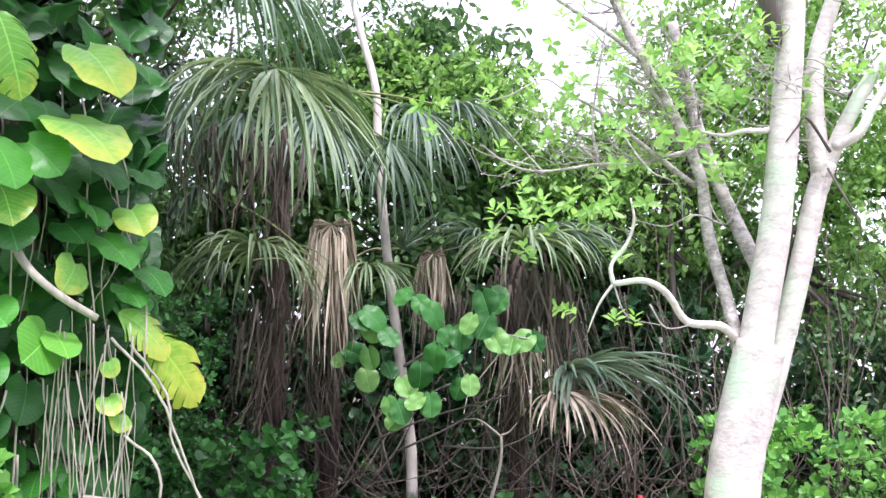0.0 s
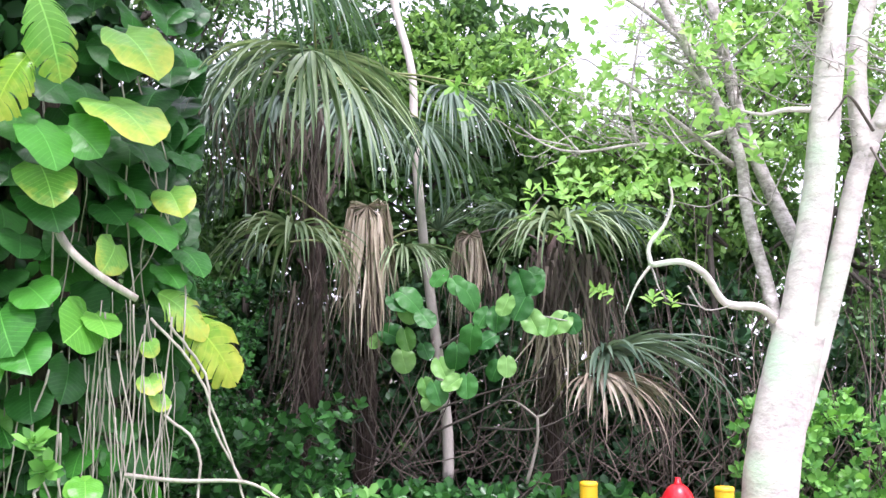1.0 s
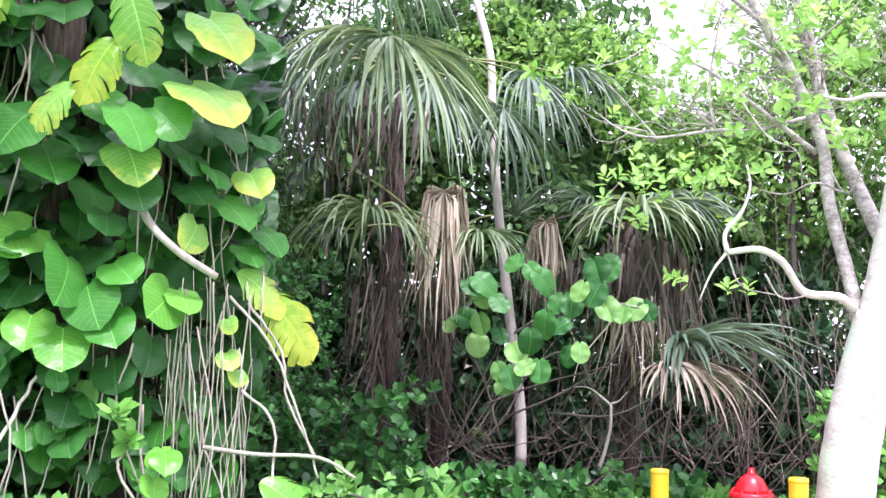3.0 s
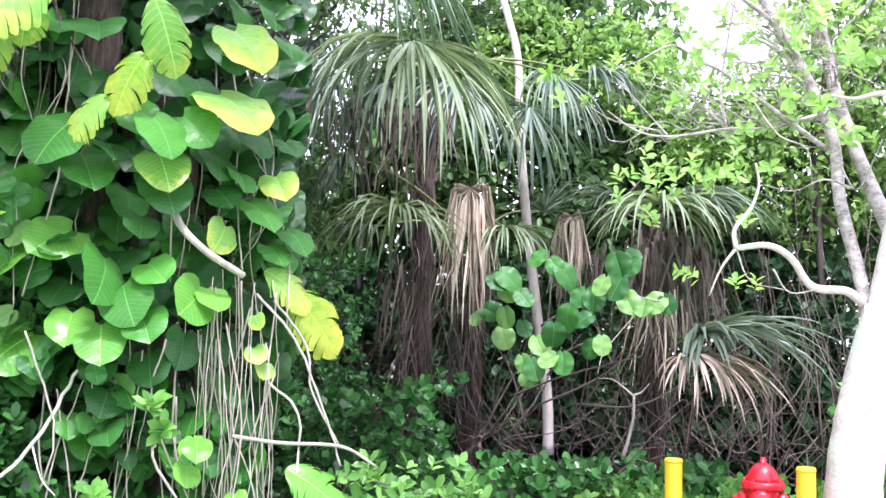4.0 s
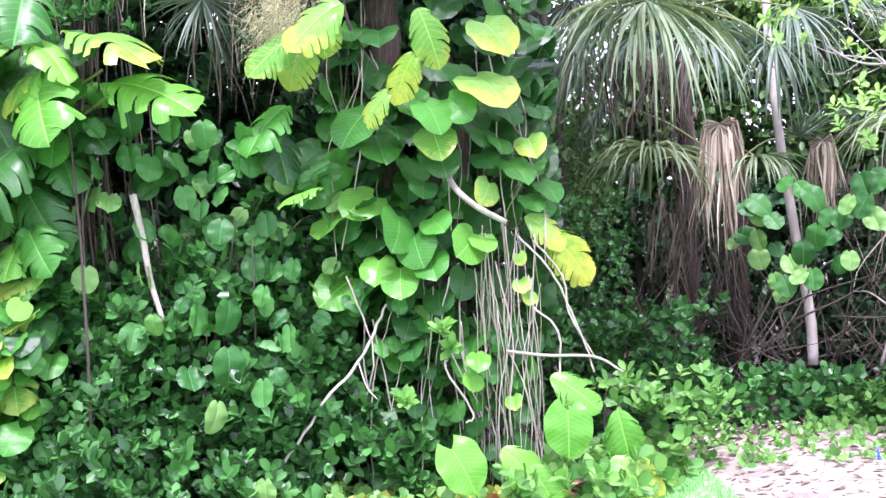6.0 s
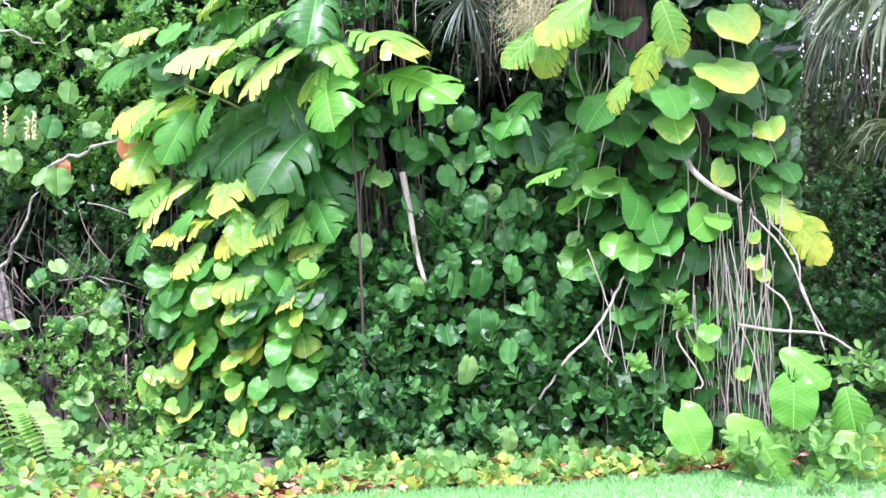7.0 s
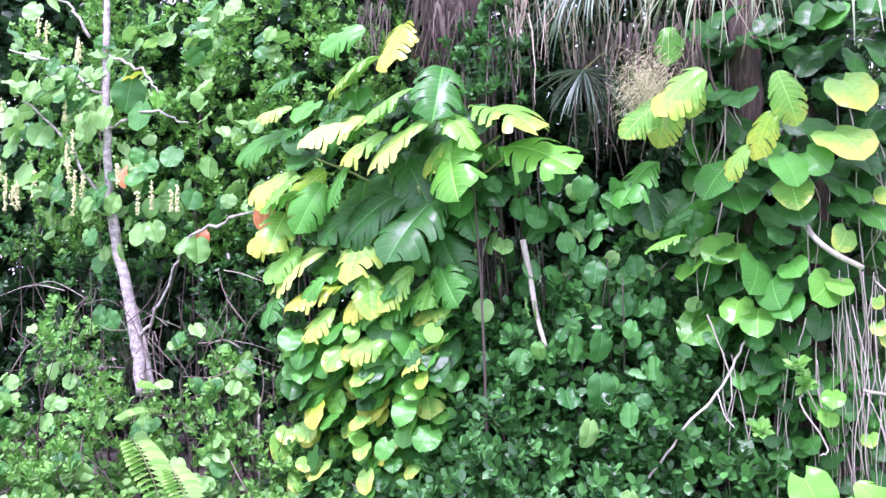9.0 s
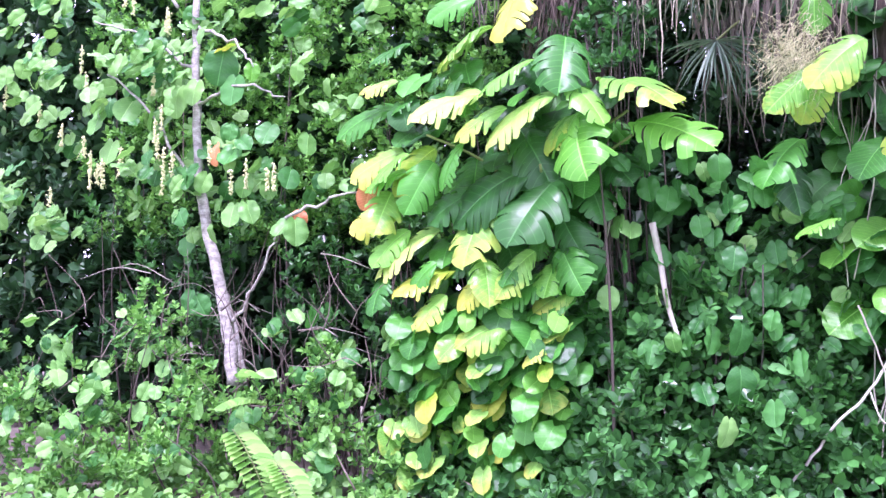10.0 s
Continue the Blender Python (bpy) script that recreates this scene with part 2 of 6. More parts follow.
def thing(name, label, category, at=(0, 0, 0), group="", kind=""):
    ob = new(name)
    ob.empty_display_size = 0.1
    ob.location = Vector([float(c) for c in at])
    return tagged(ob, label, category, group, kind)


def smooth_line(points, steps=6):
    p = np.asarray(points, float)
    if len(p) < 3:
        return np.array([p[0] + (p[-1] - p[0]) * t for t in np.linspace(0, 1, steps + 1)])
    q = np.vstack([2 * p[0] - p[1], p, 2 * p[-1] - p[-2]])
    out = []
    for i in range(1, len(q) - 2):
        for t in np.linspace(0, 1, steps, endpoint=False):
            a, b, c, d = q[i - 1], q[i], q[i + 1], q[i + 2]
            out.append(0.5 * ((2 * b) + (c - a) * t + (2 * a - 5 * b + 4 * c - d) * t * t + (3 * b - a - 3 * c + d) * t ** 3))
    out.append(p[-1])
    return np.array(out)


def tube(points, r0, r1, sides=7, steps=5, wobble=0.0, power=1.0):
    """A tapering, slightly uneven round limb along a smooth line: vertices and faces."""
    line = smooth_line(points, steps)
    n = len(line)
    if wobble:
        line[1:-1] += rng.normal(0, wobble, (n - 2, 3))
    tan = unit(np.gradient(line, axis=0))
    ref = np.array([0.31, 0.87, 0.38])
    a = unit(np.cross(tan, ref))
    b = np.cross(tan, a)
    rad = r0 + (r1 - r0) * np.linspace(0, 1, n) ** power
    rad = rad * (1 + rng.normal(0, 0.012 if r0 > 0.03 else 0.03, n))
    ang = np.linspace(0, 2 * np.pi, sides, endpoint=False)
    v = (line[:, None] + (a[:, None] * np.cos(ang)[:, None] + b[:, None] * np.sin(ang)[:, None]) * rad[:, None, None]).reshape(-1, 3)
    f = []
    for i in range(n - 1):
        for j in range(sides):
            k = (j + 1) % sides
            f.append((i * sides + j, i * sides + k, (i + 1) * sides + k, (i + 1) * sides + j))
    f.append(tuple(range(sides))[::-1])
    f.append(tuple(range((n - 1) * sides, n * sides)))
    return v, f


def joined(pieces):
    vs, fs, k = [], [], 0
    for v, f in pieces:
        vs.append(np.asarray(v, float))
        fs += [tuple(i + k for i in q) for q in f]
        k += len(v)
    return np.vstack(vs), fs


def small_leaves(points, tips, normals, sizes, aspect=0.45, curl=0.15):
    """Many six-cornered leaves, folded on the midrib: vertices and faces."""
    p, t = np.asarray(points, float), unit(tips)
    s = np.cross(t, unit(normals))
    s = unit(s)
    n = np.cross(s, t)
    L = np.asarray(sizes, float)[:, None]
    w = L * aspect
    v = np.stack([
        p,
        p + t * L * 0.35 - s * w * 0.42 + n * L * 0.06,
        p + t * L * 0.75 - s * w * 0.46 + n * L * (0.06 - curl * 0.5),
        p + t * L - n * L * curl,
        p + t * L * 0.75 + s * w * 0.46 + n * L * (0.06 - curl * 0.5),
        p + t * L * 0.35 + s * w * 0.42 + n * L * 0.06,
    ], 1).reshape(-1, 3)
    k = np.arange(len(p))[:, None] * 6
    f = np.concatenate([k + np.array([[0, 1, 2, 3]]), k + np.array([[0, 3, 4, 5]])])
    return v, f


def fast_mesh(name, v, f, mat):
    """Joined quads, straight from arrays."""
    me = bpy.data.meshes.new(name)
    v, f = np.asarray(v, np.float32), np.asarray(f, np.int32)
    me.vertices.add(len(v))
    me.vertices.foreach_set("co", v.ravel())
    me.loops.add(f.size)
    me.loops.foreach_set("vertex_index", f.ravel())
    me.polygons.add(len(f))
    me.polygons.foreach_set("loop_start", np.arange(0, f.size, f.shape[1], dtype=np.int32))
    me.materials.append(mat)
    me.update(calc_edges=True)
    me.validate()
    return me


def rosettes(centres, axes, leaf, count=7, open_=0.9, aspect=0.45):
    """Whorls of leaves round twig ends."""
    c, a = np.asarray(centres, float), unit(axes)
    n = len(c)
    ref = unit(rng.normal(size=(n, 3)))
    x = unit(np.cross(a, ref))
    y = np.cross(a, x)
    P, T, N, S = [], [], [], []
    for i in range(count):
        g = i * 2.4 + rng.uniform(-0.3, 0.3, n)
        o = open_ * (0.55 + 0.6 * i / count)
        d = unit((x * np.cos(g)[:, None] + y * np.sin(g)[:, None]) * o + a * (1.0 - 0.5 * i / count))
        P.append(c - a * leaf * 0.12 * i)
        T.append(d)
        N.append(a + 0.2 * rng.normal(size=(n, 3)))
        S.append(leaf * rng.uniform(0.65, 1.15, n))
    return small_leaves(np.vstack(P), np.vstack(T), np.vstack(N), np.concatenate(S), aspect)


def blade(rows, inner, width, droop, fold, wave, seed):
    """Half blades left and right of a midrib; rows of s along it."""
    g = np.random.default_rng(seed)
    nx = 5
    v, f = [], []
    ph = g.uniform(0, 6.28)
    for side in (-1, 1):
        k0 = len(v)
        for i, s in enumerate(rows):
            for j in range(nx):
                q = j / (nx - 1)
                x = inner[i] + (width[i] - inner[i]) * q
                z = -droop * max(s, 0) ** 2 + fold * x * (1 - 1.6 * x) + wave * math.sin(s * 13 + ph + side) * q * 0.5
                v.append((side * x, s - 0.25 * max(0, -s), z))
        for i in range(len(rows) - 1):
            for j in range(nx - 1):
                a = k0 + i * nx + j
                q4 = (a, a + 1, a + nx + 1, a + nx)
                f.append(q4 if side > 0 else q4[::-1])
    return v, f


def heart_leaf(seed):
    g = np.random.default_rng(seed)
    rows = np.concatenate([np.linspace(-0.2, 0, 4), np.linspace(0.06, 1, 13)])
    wid = []
    w0 = g.uniform(0.52, 0.60)
    for s in rows:
        if s < 0.3:
            wid.append(w0 * math.sqrt(max(0.0, 1 - ((s - 0.3) / 0.52) ** 2)))
        else:
            wid.append(w0 * (1 - ((s - 0.3) / 0.7) ** 2.6) ** 0.6)
    inner = [0.20 * (-s / 0.2) ** 0.7 if s < 0 else 0.0 for s in rows]
    wid = [max(w, i + 0.004) for w, i in zip(wid, inner)]
    return blade(rows, inner, wid, g.uniform(0.12, 0.5), g.uniform(0.05, 0.5), g.uniform(0.03, 0.08), seed)


def round_leaf(seed):
    g = np.random.default_rng(seed)
    rows = np.concatenate([np.linspace(-0.1, 0, 3), np.linspace(0.06, 0.96, 12), [1.0]])
    k = g.uniform(0.48, 0.58)
    wid = [k * math.sqrt(max(0.0, 1 - ((s - 0.45) / 0.562) ** 2)) for s in rows]
    inner = [0.10 * (-s / 0.1) if s < 0 else 0.0 for s in rows]
    wid = [max(w, i + 0.02) for w, i in zip(wid, inner)]
    return blade(rows, inner, wid, g.uniform(-0.3, 0.6), g.uniform(0.2, 1.0), g.uniform(0.03, 0.10), seed)


def split_leaf(seed):
    """A long rounded blade, whole near the midrib and the tip, slit into fingers towards its edge."""
    g = np.random.default_rng(seed)
    lobes = int(g.integers(7, 10))
    wmax = g.uniform(0.36, 0.45)
    prof = lambda s: wmax * max(0.0, math.sin(math.pi * min(1.0, s * 0.87 + 0.13))) ** 0.5
    droop, fold, wave = g.uniform(0.3, 0.6), g.uniform(0.2, 0.45), g.uniform(0.02, 0.05)
    lift = lambda x, s: -droop * s * s + fold * x * (1 - 1.5 * x) - 0.25 * x * x
    v, f = [], []
    for side in (-1, 1):
        edge = np.linspace(0.0, 1.0, lobes + 1)
        edge[1:-1] += g.normal(0, 0.025, lobes - 1)
        for i in range(lobes):
            s0, s1 = edge[i], edge[i + 1]
            slit = 0 < i < lobes - 1 and g.random() < 0.85
            gap = g.uniform(0.10, 0.26) if slit else 0.0
            deep = g.uniform(0.25, 0.6)
            sag = g.uniform(0.05, 0.28) if slit else 0.08
            k0 = len(v)
            nq, ns = 8, 4
            for a in range(nq):
                q = a / (nq - 1)
                for b in range(ns):
                    c = b / (ns - 1)
                    shrink = 0.0 if q < deep else gap * ((q - deep) / (1 - deep)) ** 0.7
                    s = s0 + (s1 - s0) * c * (1 - shrink)
                    round_tip = 1.0 - (0.10 * (2 * c - 1) ** 2 * q ** 3 if slit else 0.0)
                    x = prof(s) * q * round_tip
                    sw = s + 0.20 * q * q * (1 - 0.8 * s)
                    v.append((side * x, sw, lift(x, sw) + wave * math.sin(9 * s + side) * q - sag * x * q * q * 2.2))
            for a in range(nq - 1):
                for b in range(ns - 1):
                    k = k0 + a * ns + b
                    q4 = (k, k + 1, k + ns + 1, k + ns)
                    f.append(q4 if side < 0 else q4[::-1])
    return v, f


LEAVES = {}


def leaf_mesh(kind, colour):
    i = int(rng.integers(0, 7))
    key = (kind, colour, i)
    if key not in LEAVES:
        v, f = {"heart": heart_leaf, "split": split_leaf, "round": round_leaf}[kind](17 * i + 3)
        LEAVES[key] = mesh_from(kind + "_leaf", v, f, BIG[colour])
    return LEAVES[key]


def leaf_pose(p, tip, normal, size):
    t = unit(tip)
    s = unit(np.cross(t, unit(normal)))
    n = np.cross(s, t)
    m = np.eye(4)
    m[:3, 0], m[:3, 1], m[:3, 2], m[:3, 3] = s * size, t * size, n * size, p
    return Matrix(m.tolist())


def put_leaf(owner, kind, colour, u, v, z, size, angle, jitter=0.18, name="leaf", spread_flat=False):
    """One large leaf whose middle is at u, v, z; its tip points to angle (0 along the hedge, 90 down)."""
    a = radians(angle)
    down, forth, face = {"heart": (0.55, (0.35, 1.2), (0.0, 0.6)), "split": (0.55, (0.35, 0.85), (0.2, 0.7)), "round": (0.8, (0.1, 0.7), (0.2, 0.9))}[kind]
    tip = math.cos(a) * RIGHT - down * math.sin(a) * UP + R3(*forth) * OUT
    if kind == "heart":
        tip = 0.75 * math.cos(a) * RIGHT - R3(0.3, 0.85) * UP + R3(0.75, 1.1) * OUT
    size *= {"split": 1.0, "heart": 0.86, "round": 0.9}[kind]
    nor = R3(*face) * OUT + R3(0.7, 1.1) * UP + R3(-0.3, 0.3) * RIGHT + rng.normal(0, jitter * {"round": 3.0, "heart": 1.9, "split": 1.3}[kind], 3)
    if spread_flat:
        tip = math.cos(a) * RIGHT - 0.8 * math.sin(a) * UP + R3(0.15, 0.4) * OUT
        nor = R3(0.7, 1.0) * OUT + R3(0.5, 0.9) * UP + R3(-0.2, 0.2) * RIGHT
    t = unit(tip)
    p = H(u, v, z) - t * size * 0.5
    part(name, leaf_mesh(kind, colour), owner, "", leaf_pose(p, tip, nor, size))


# ---- ground ----
def ground_sheet():
    xs = np.concatenate([np.linspace(-400, -16, 12), np.linspace(-14, 10, 97), np.linspace(12, 400, 12)])
    ys = np.concatenate([np.linspace(-400, -8, 12), np.linspace(-6, 18, 97), np.linspace(20, 400, 12)])
    X, Y = np.meshgrid(xs, ys)
    Z = ground_z(X, Y) + 0.018 * np.sin(X * 2.1 + 1.3 * np.sin(Y * 1.7)) * np.cos(Y * 2.6)
    v = np.stack([X, Y, Z - 0.02], -1).reshape(-1, 3)
    n = len(xs)
    k = (np.arange(len(ys) - 1)[:, None] * n + np.arange(n - 1)[None]).ravel()
    f = np.stack([k, k + 1, k + n + 1, k + n], 1)
    me = fast_mesh("ground", v, f, M_SOIL)
    me.polygons.foreach_set("use_smooth", [True] * len(me.polygons))
    return tagged(new("ground", me), "dark sandy soil with scattered litter under the trees", "ground", kind="structure")


ground_sheet()


def lawn_edge(u):
    """v of the lawn's far edge."""
    return -0.5 - 0.61 * u + 0.05 * math.sin(u * 3.1) + 0.03 * math.sin(u * 7.7)


def strip(name, us, far, near, mat, lift, nv=24):
    P = []
    for u in us:
        a, b = far(u), near(u)
        for j in range(nv):
            p = H(u, a + (b - a) * (j / (nv - 1)) ** 1.5, 0)
            p[2] = ground_z(p[0], p[1]) + lift
            P.append(p)
    n = nv
    k = (np.arange(len(us) - 1)[:, None] * n + np.arange(n - 1)[None]).ravel()
    f = np.stack([k, k + n, k + n + 1, k + 1], 1)
    me = fast_mesh(name, np.array(P), f, mat)
    me.polygons.foreach_set("use_smooth", [True] * len(me.polygons))
    return me


us = np.linspace(-1.6, 12, 120)
lawn = tagged(new("lawn", strip("lawn", us, lawn_edge, lambda u: -16.0, M_LAWN, 0.012, 40)), "bright green mown lawn in front of the hedge", "lawn", kind="structure")
path_us = np.linspace(-9, 0.4, 60)
tagged(new("path", strip("path", path_us, lambda u: 0.3 - 0.42 * (u + 0.5) + 0.12 * math.sin(u * 2.3) - 0.55 * max(0, u + 0.6), lambda u: -14.0, M_SAND, 0.004, 40)),
       "pale sandy ground with dry litter beside the lawn", "path", kind="structure")


def grass():
    n = 60000
    u = rng.uniform(-1.6, 8.5, n)
    e = np.array([lawn_edge(a) for a in u])
    v = e + 0.04 - rng.uniform(0, 1, n) ** 1.6 * 3.2
    p = O[None] + u[:, None] * U + v[:, None] * V
    p[:, 2] = ground_z(p[:, 0], p[:, 1]) + 0.005
    t = rng.normal(0, 0.35, (n, 3)) + UP
    return small_leaves(p, t, rng.normal(size=(n, 3)), rng.uniform(0.03, 0.065, n), 0.14)


tagged(new("grass", fast_mesh("grass", *grass(), M_GRASS)), "short bright green grass blades", "grass", kind="stuff")


# ---- foliage masses ----
def bank(n, u0, u1, face, height, depth, base=-0.25, clump=9):
    """Points in the outer skin of a hedge whose front stands at face(u, z) and whose top is height(u)."""
    u = rng.uniform(u0, u1, n)
    h = np.array([height(a) for a in u])
    z = base + rng.uniform(0, 1, n) * (h - base)
    v = np.array([face(a, b) for a, b in zip(u, z)]) + np.abs(rng.normal(0, depth, n)) + 0.12 * np.sin(u * 5.1 + z * 3) + 0.1 * np.sin(z * 7 - u * 3)
    hole = np.sin(u * 4.3 + 1.7 * np.sin(z * 2.9)) + np.sin(z * 5.3 + 2.1 * np.sin(u * 2.7)) + rng.normal(0, 0.5, n)
    v = v + np.where(hole < -0.55, 0.8, 0.0)
    z = z + np.where(z > h - 0.35, rng.normal(0.05, 0.22, n), 0)
    p = O[None] + u[:, None] * U + v[:, None] * V + z[:, None] * UP
    if clump > 1:
        c = p[np.arange(n) // clump * clump]
        p = c + rng.normal(0, 0.11, (n, 3))
    return p


def shrub(name, label, points, leaf, mat, count=7, group="", lean=0.6):
    n = len(points)
    ax = OUT[None] * lean + UP[None] * 0.7 + rng.normal(0, 0.4, (n, 3))
    v, f = rosettes(points, ax, leaf, count, 0.95, 0.58)
    base = points.mean(0)
    ob = thing(name, label, "shrub", (base[0], base[1], float(ground_z(base[0], base[1]))), group)
    part("foliage", fast_mesh("foliage", v, f, mat), ob)
    tw = []
    for i in range(34):
        e = points[int(rng.integers(0, n))] - OUT * 0.06
        s = np.array([e[0] + R3(-0.5, 0.5), e[1] + R3(-0.1, 0.6), 0])
        s[2] = ground_z(s[0], s[1])
        tw.append(tube([s, (s + e) / 2 + rng.normal(0, 0.12, 3), e], R3(0.008, 0.018), 0.004, 5, 3))
    tagged(part("stem", mesh_from("stem", *joined(tw), M_DRY), ob), kind="stuff")
    return ob


back = lambda u: 0.6 * min(1.0, max(0.0, (3.0 - u) / 1.4))
hf = lambda u, z: back(u) - 0.3 - 0.5 * max(0, 1.2 - z) * (1 if u > 1 else 0.6) + 0.35 * max(0, z - 1.6)
shrub("hedge_shrub", "dense dark green hedge shrub with small glossy leaves", bank(1500, 0.6, 2.2, hf, lambda u: 1.75, 0.28), 0.135, M_HEDGE, group="hedge shrubs")
shrub("hedge_shrub", "dense dark green hedge shrub with small glossy leaves", bank(1500, 2.0, 3.8, hf, lambda u: 1.7, 0.28), 0.135, M_HEDGE, group="hedge shrubs")
shrub("hedge_shrub", "low green shrub under the split-leaf vine", bank(1100, 3.4, 5.4, lambda u, z: -0.35 - 0.5 * max(0, 0.7 - z), lambda u: 1.1, 0.3), 0.13, M_HEDGE, group="hedge shrubs")
lf = lambda u, z: -1.25 - 0.3 * (u - 5) + 0.75 * max(0.0, z)
shrub("thicket_shrub", "loose green thicket with small light leaves", bank(620, 5.0, 7.2, lf, lambda u: 0.85 + 0.4 * math.sin(u * 3.3), 0.45, -0.36), 0.085, M_HEDGE2, group="thicket shrubs", lean=0.3)
shrub("thicket_shrub", "loose green thicket with small light leaves", bank(1500, 6.8, 11.6, lf, lambda u: 0.85 + 0.45 * math.sin(u * 2.6), 0.5, -0.36), 0.085, M_HEDGE2, group="thicket shrubs", lean=0.3)
shrub("tall_shrub", "tall shrub with small yellow-green leaves behind the vine", bank(4200, 4.9, 10.5, lambda u, z: 0.7, lambda u: 5.6, 0.5, 2.2), 0.085, M_HEDGE2, group="tall shrubs", lean=0.2)
# closing walls behind the gaps, their darkness painted in as shade
shrub("tall_shrub", "tall shrub closing the back of the hedge, deep shade in its leaf colour", bank(5000, 0.3, 5.5, lambda u, z: 1.25, lambda u: 5.0, 0.5, -0.2, 1), 0.18, M_DEEPSHADE, group="tall shrubs", lean=0.3)
shrub("tall_shrub", "tall shrub closing the back of the thicket, deep shade in its leaf colour", bank(8000, 4.4, 16.5, lambda u, z: 1.5, lambda u: 6.6, 0.6, -0.2, 1), 0.24, M_DEEPSHADE, group="tall shrubs", lean=0.3)


def tree(name, label, base, height, blobs, leaf, mat, n, trunk_r=0.1, group=""):
    """Trunk and limbs reaching into leafy clumps; blobs: centre and radii."""
    base = np.array([base[0], base[1], float(ground_z(base[0], base[1])) - 0.03])
    ob = thing(name, label, "tree", base, group)
    top = base + np.array([R3(-0.3, 0.3), R3(-0.3, 0.3), height])
    limbs = [tube([base, (base + top) / 2 + rng.normal(0, 0.15, 3), top], trunk_r, trunk_r * 0.3, 8, 5)]
    P = []
    vol = np.array([r[0] * r[1] * r[2] for c, r in blobs]) ** 0.67
    for (c, r), w in zip(blobs, vol / vol.sum()):
        c, r = np.array(c, float), np.array(r, float)
        k = int(n * w)
        d = unit(rng.normal(size=(k, 3))) * (rng.uniform(0.35, 1.0, k) ** 0.5)[:, None]
        lump = 1 + 0.25 * np.sin(d[:, :1] * 7 + c[0]) * np.cos(d[:, 2:] * 6 + c[1])
        P.append(c + d * r * lump)
        s = base + (top - base) * R3(0.35, 0.95)
        for q in range(4):
            e = c + unit(rng.normal(size=3)) * r * R3(0.4, 0.9)
            limbs.append(tube([s, (s + e) / 2 + rng.normal(0, 0.1, 3), e], trunk_r * 0.35, 0.008, 5, 4))
    P = np.vstack(P)
    k = len(P)
    part("trunk", mesh_from("trunk", *joined(limbs), M_TWIG), ob)
    v, f = small_leaves(P, rng.normal(size=(k, 3)) + np.array([0, -0.2, -0.5]), UP + rng.normal(0, 0.7, (k, 3)), leaf * rng.uniform(0.6, 1.3, k), 0.5)
    part("crown", fast_mesh("crown", v, f, mat), ob)
    return ob


# woods behind the palms and the white tree
W = "woodland trees"
tree("woodland_tree", "dense woodland tree behind the palms, shade put into its leaf colour", (-3.2, 12.4), 5.5, [((-3.2, 12.6, 2.3), (2.2, 1.0, 2.6)), ((-1.9, 12.6, 5.2), (1.5, 0.9, 0.9))], 0.17, M_FARSHADE, 12000, group=W)
tree("woodland_tree", "dense woodland tree behind the palms, shade put into its leaf colour", (0.3, 13.0), 5.5, [((0.2, 13.2, 1.8), (2.6, 1.0, 2.4)), ((-0.4, 12.6, 4.9), (1.2, 0.8, 1.5)), ((1.9, 12.8, 3.4), (1.7, 0.9, 1.3))], 0.17, M_FARSHADE, 15000, group=W)
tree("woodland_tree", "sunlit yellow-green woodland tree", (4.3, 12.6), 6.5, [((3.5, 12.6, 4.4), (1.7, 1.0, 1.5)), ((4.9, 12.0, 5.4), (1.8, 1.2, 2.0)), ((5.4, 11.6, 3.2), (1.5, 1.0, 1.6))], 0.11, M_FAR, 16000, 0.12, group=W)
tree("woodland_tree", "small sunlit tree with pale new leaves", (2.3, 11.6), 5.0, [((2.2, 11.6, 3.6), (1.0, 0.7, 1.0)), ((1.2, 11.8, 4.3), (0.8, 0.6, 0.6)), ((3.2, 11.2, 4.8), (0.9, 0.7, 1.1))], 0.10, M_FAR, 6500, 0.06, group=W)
tree("woodland_tree", "dense tree filling the gap behind the palms", (-0.6, 12.3), 5, [((-0.8, 12.2, 3.4), (1.4, 0.7, 1.2)), ((0.6, 12.4, 3.0), (1.2, 0.6, 1.2)), ((-2.4, 11.8, 3.8), (1.0, 0.6, 1.2))], 0.16, M_FARSHADE, 9000, 0.07, group=W)
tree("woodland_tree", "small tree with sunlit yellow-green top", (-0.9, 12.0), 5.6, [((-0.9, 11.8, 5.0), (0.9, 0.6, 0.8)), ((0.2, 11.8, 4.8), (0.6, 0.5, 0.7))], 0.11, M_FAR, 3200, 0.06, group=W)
tree("woodland_tree", "shaded woodland tree with dark leaves", (3.6, 11.9), 4, [((3.0, 12.2, 1.6), (2.4, 0.8, 2.0)), ((5.4, 11.2, 1.4), (2.2, 0.9, 1.8))], 0.09, M_FARSHADE, 9000, 0.1, group=W)
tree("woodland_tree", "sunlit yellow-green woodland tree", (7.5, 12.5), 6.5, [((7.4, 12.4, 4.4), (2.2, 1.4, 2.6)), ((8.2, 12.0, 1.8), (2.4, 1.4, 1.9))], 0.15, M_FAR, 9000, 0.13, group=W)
tree("woodland_tree", "tall woodland tree with loose leafy top", (-5.2, 12.5), 7, [((-5.0, 11.6, 2.6), (1.8, 1.4, 2.8)), ((-4.8, 11.0, 5.4), (0.9, 0.8, 0.8))], 0.13, M_FARSHADE, 10000, 0.12, group=W)
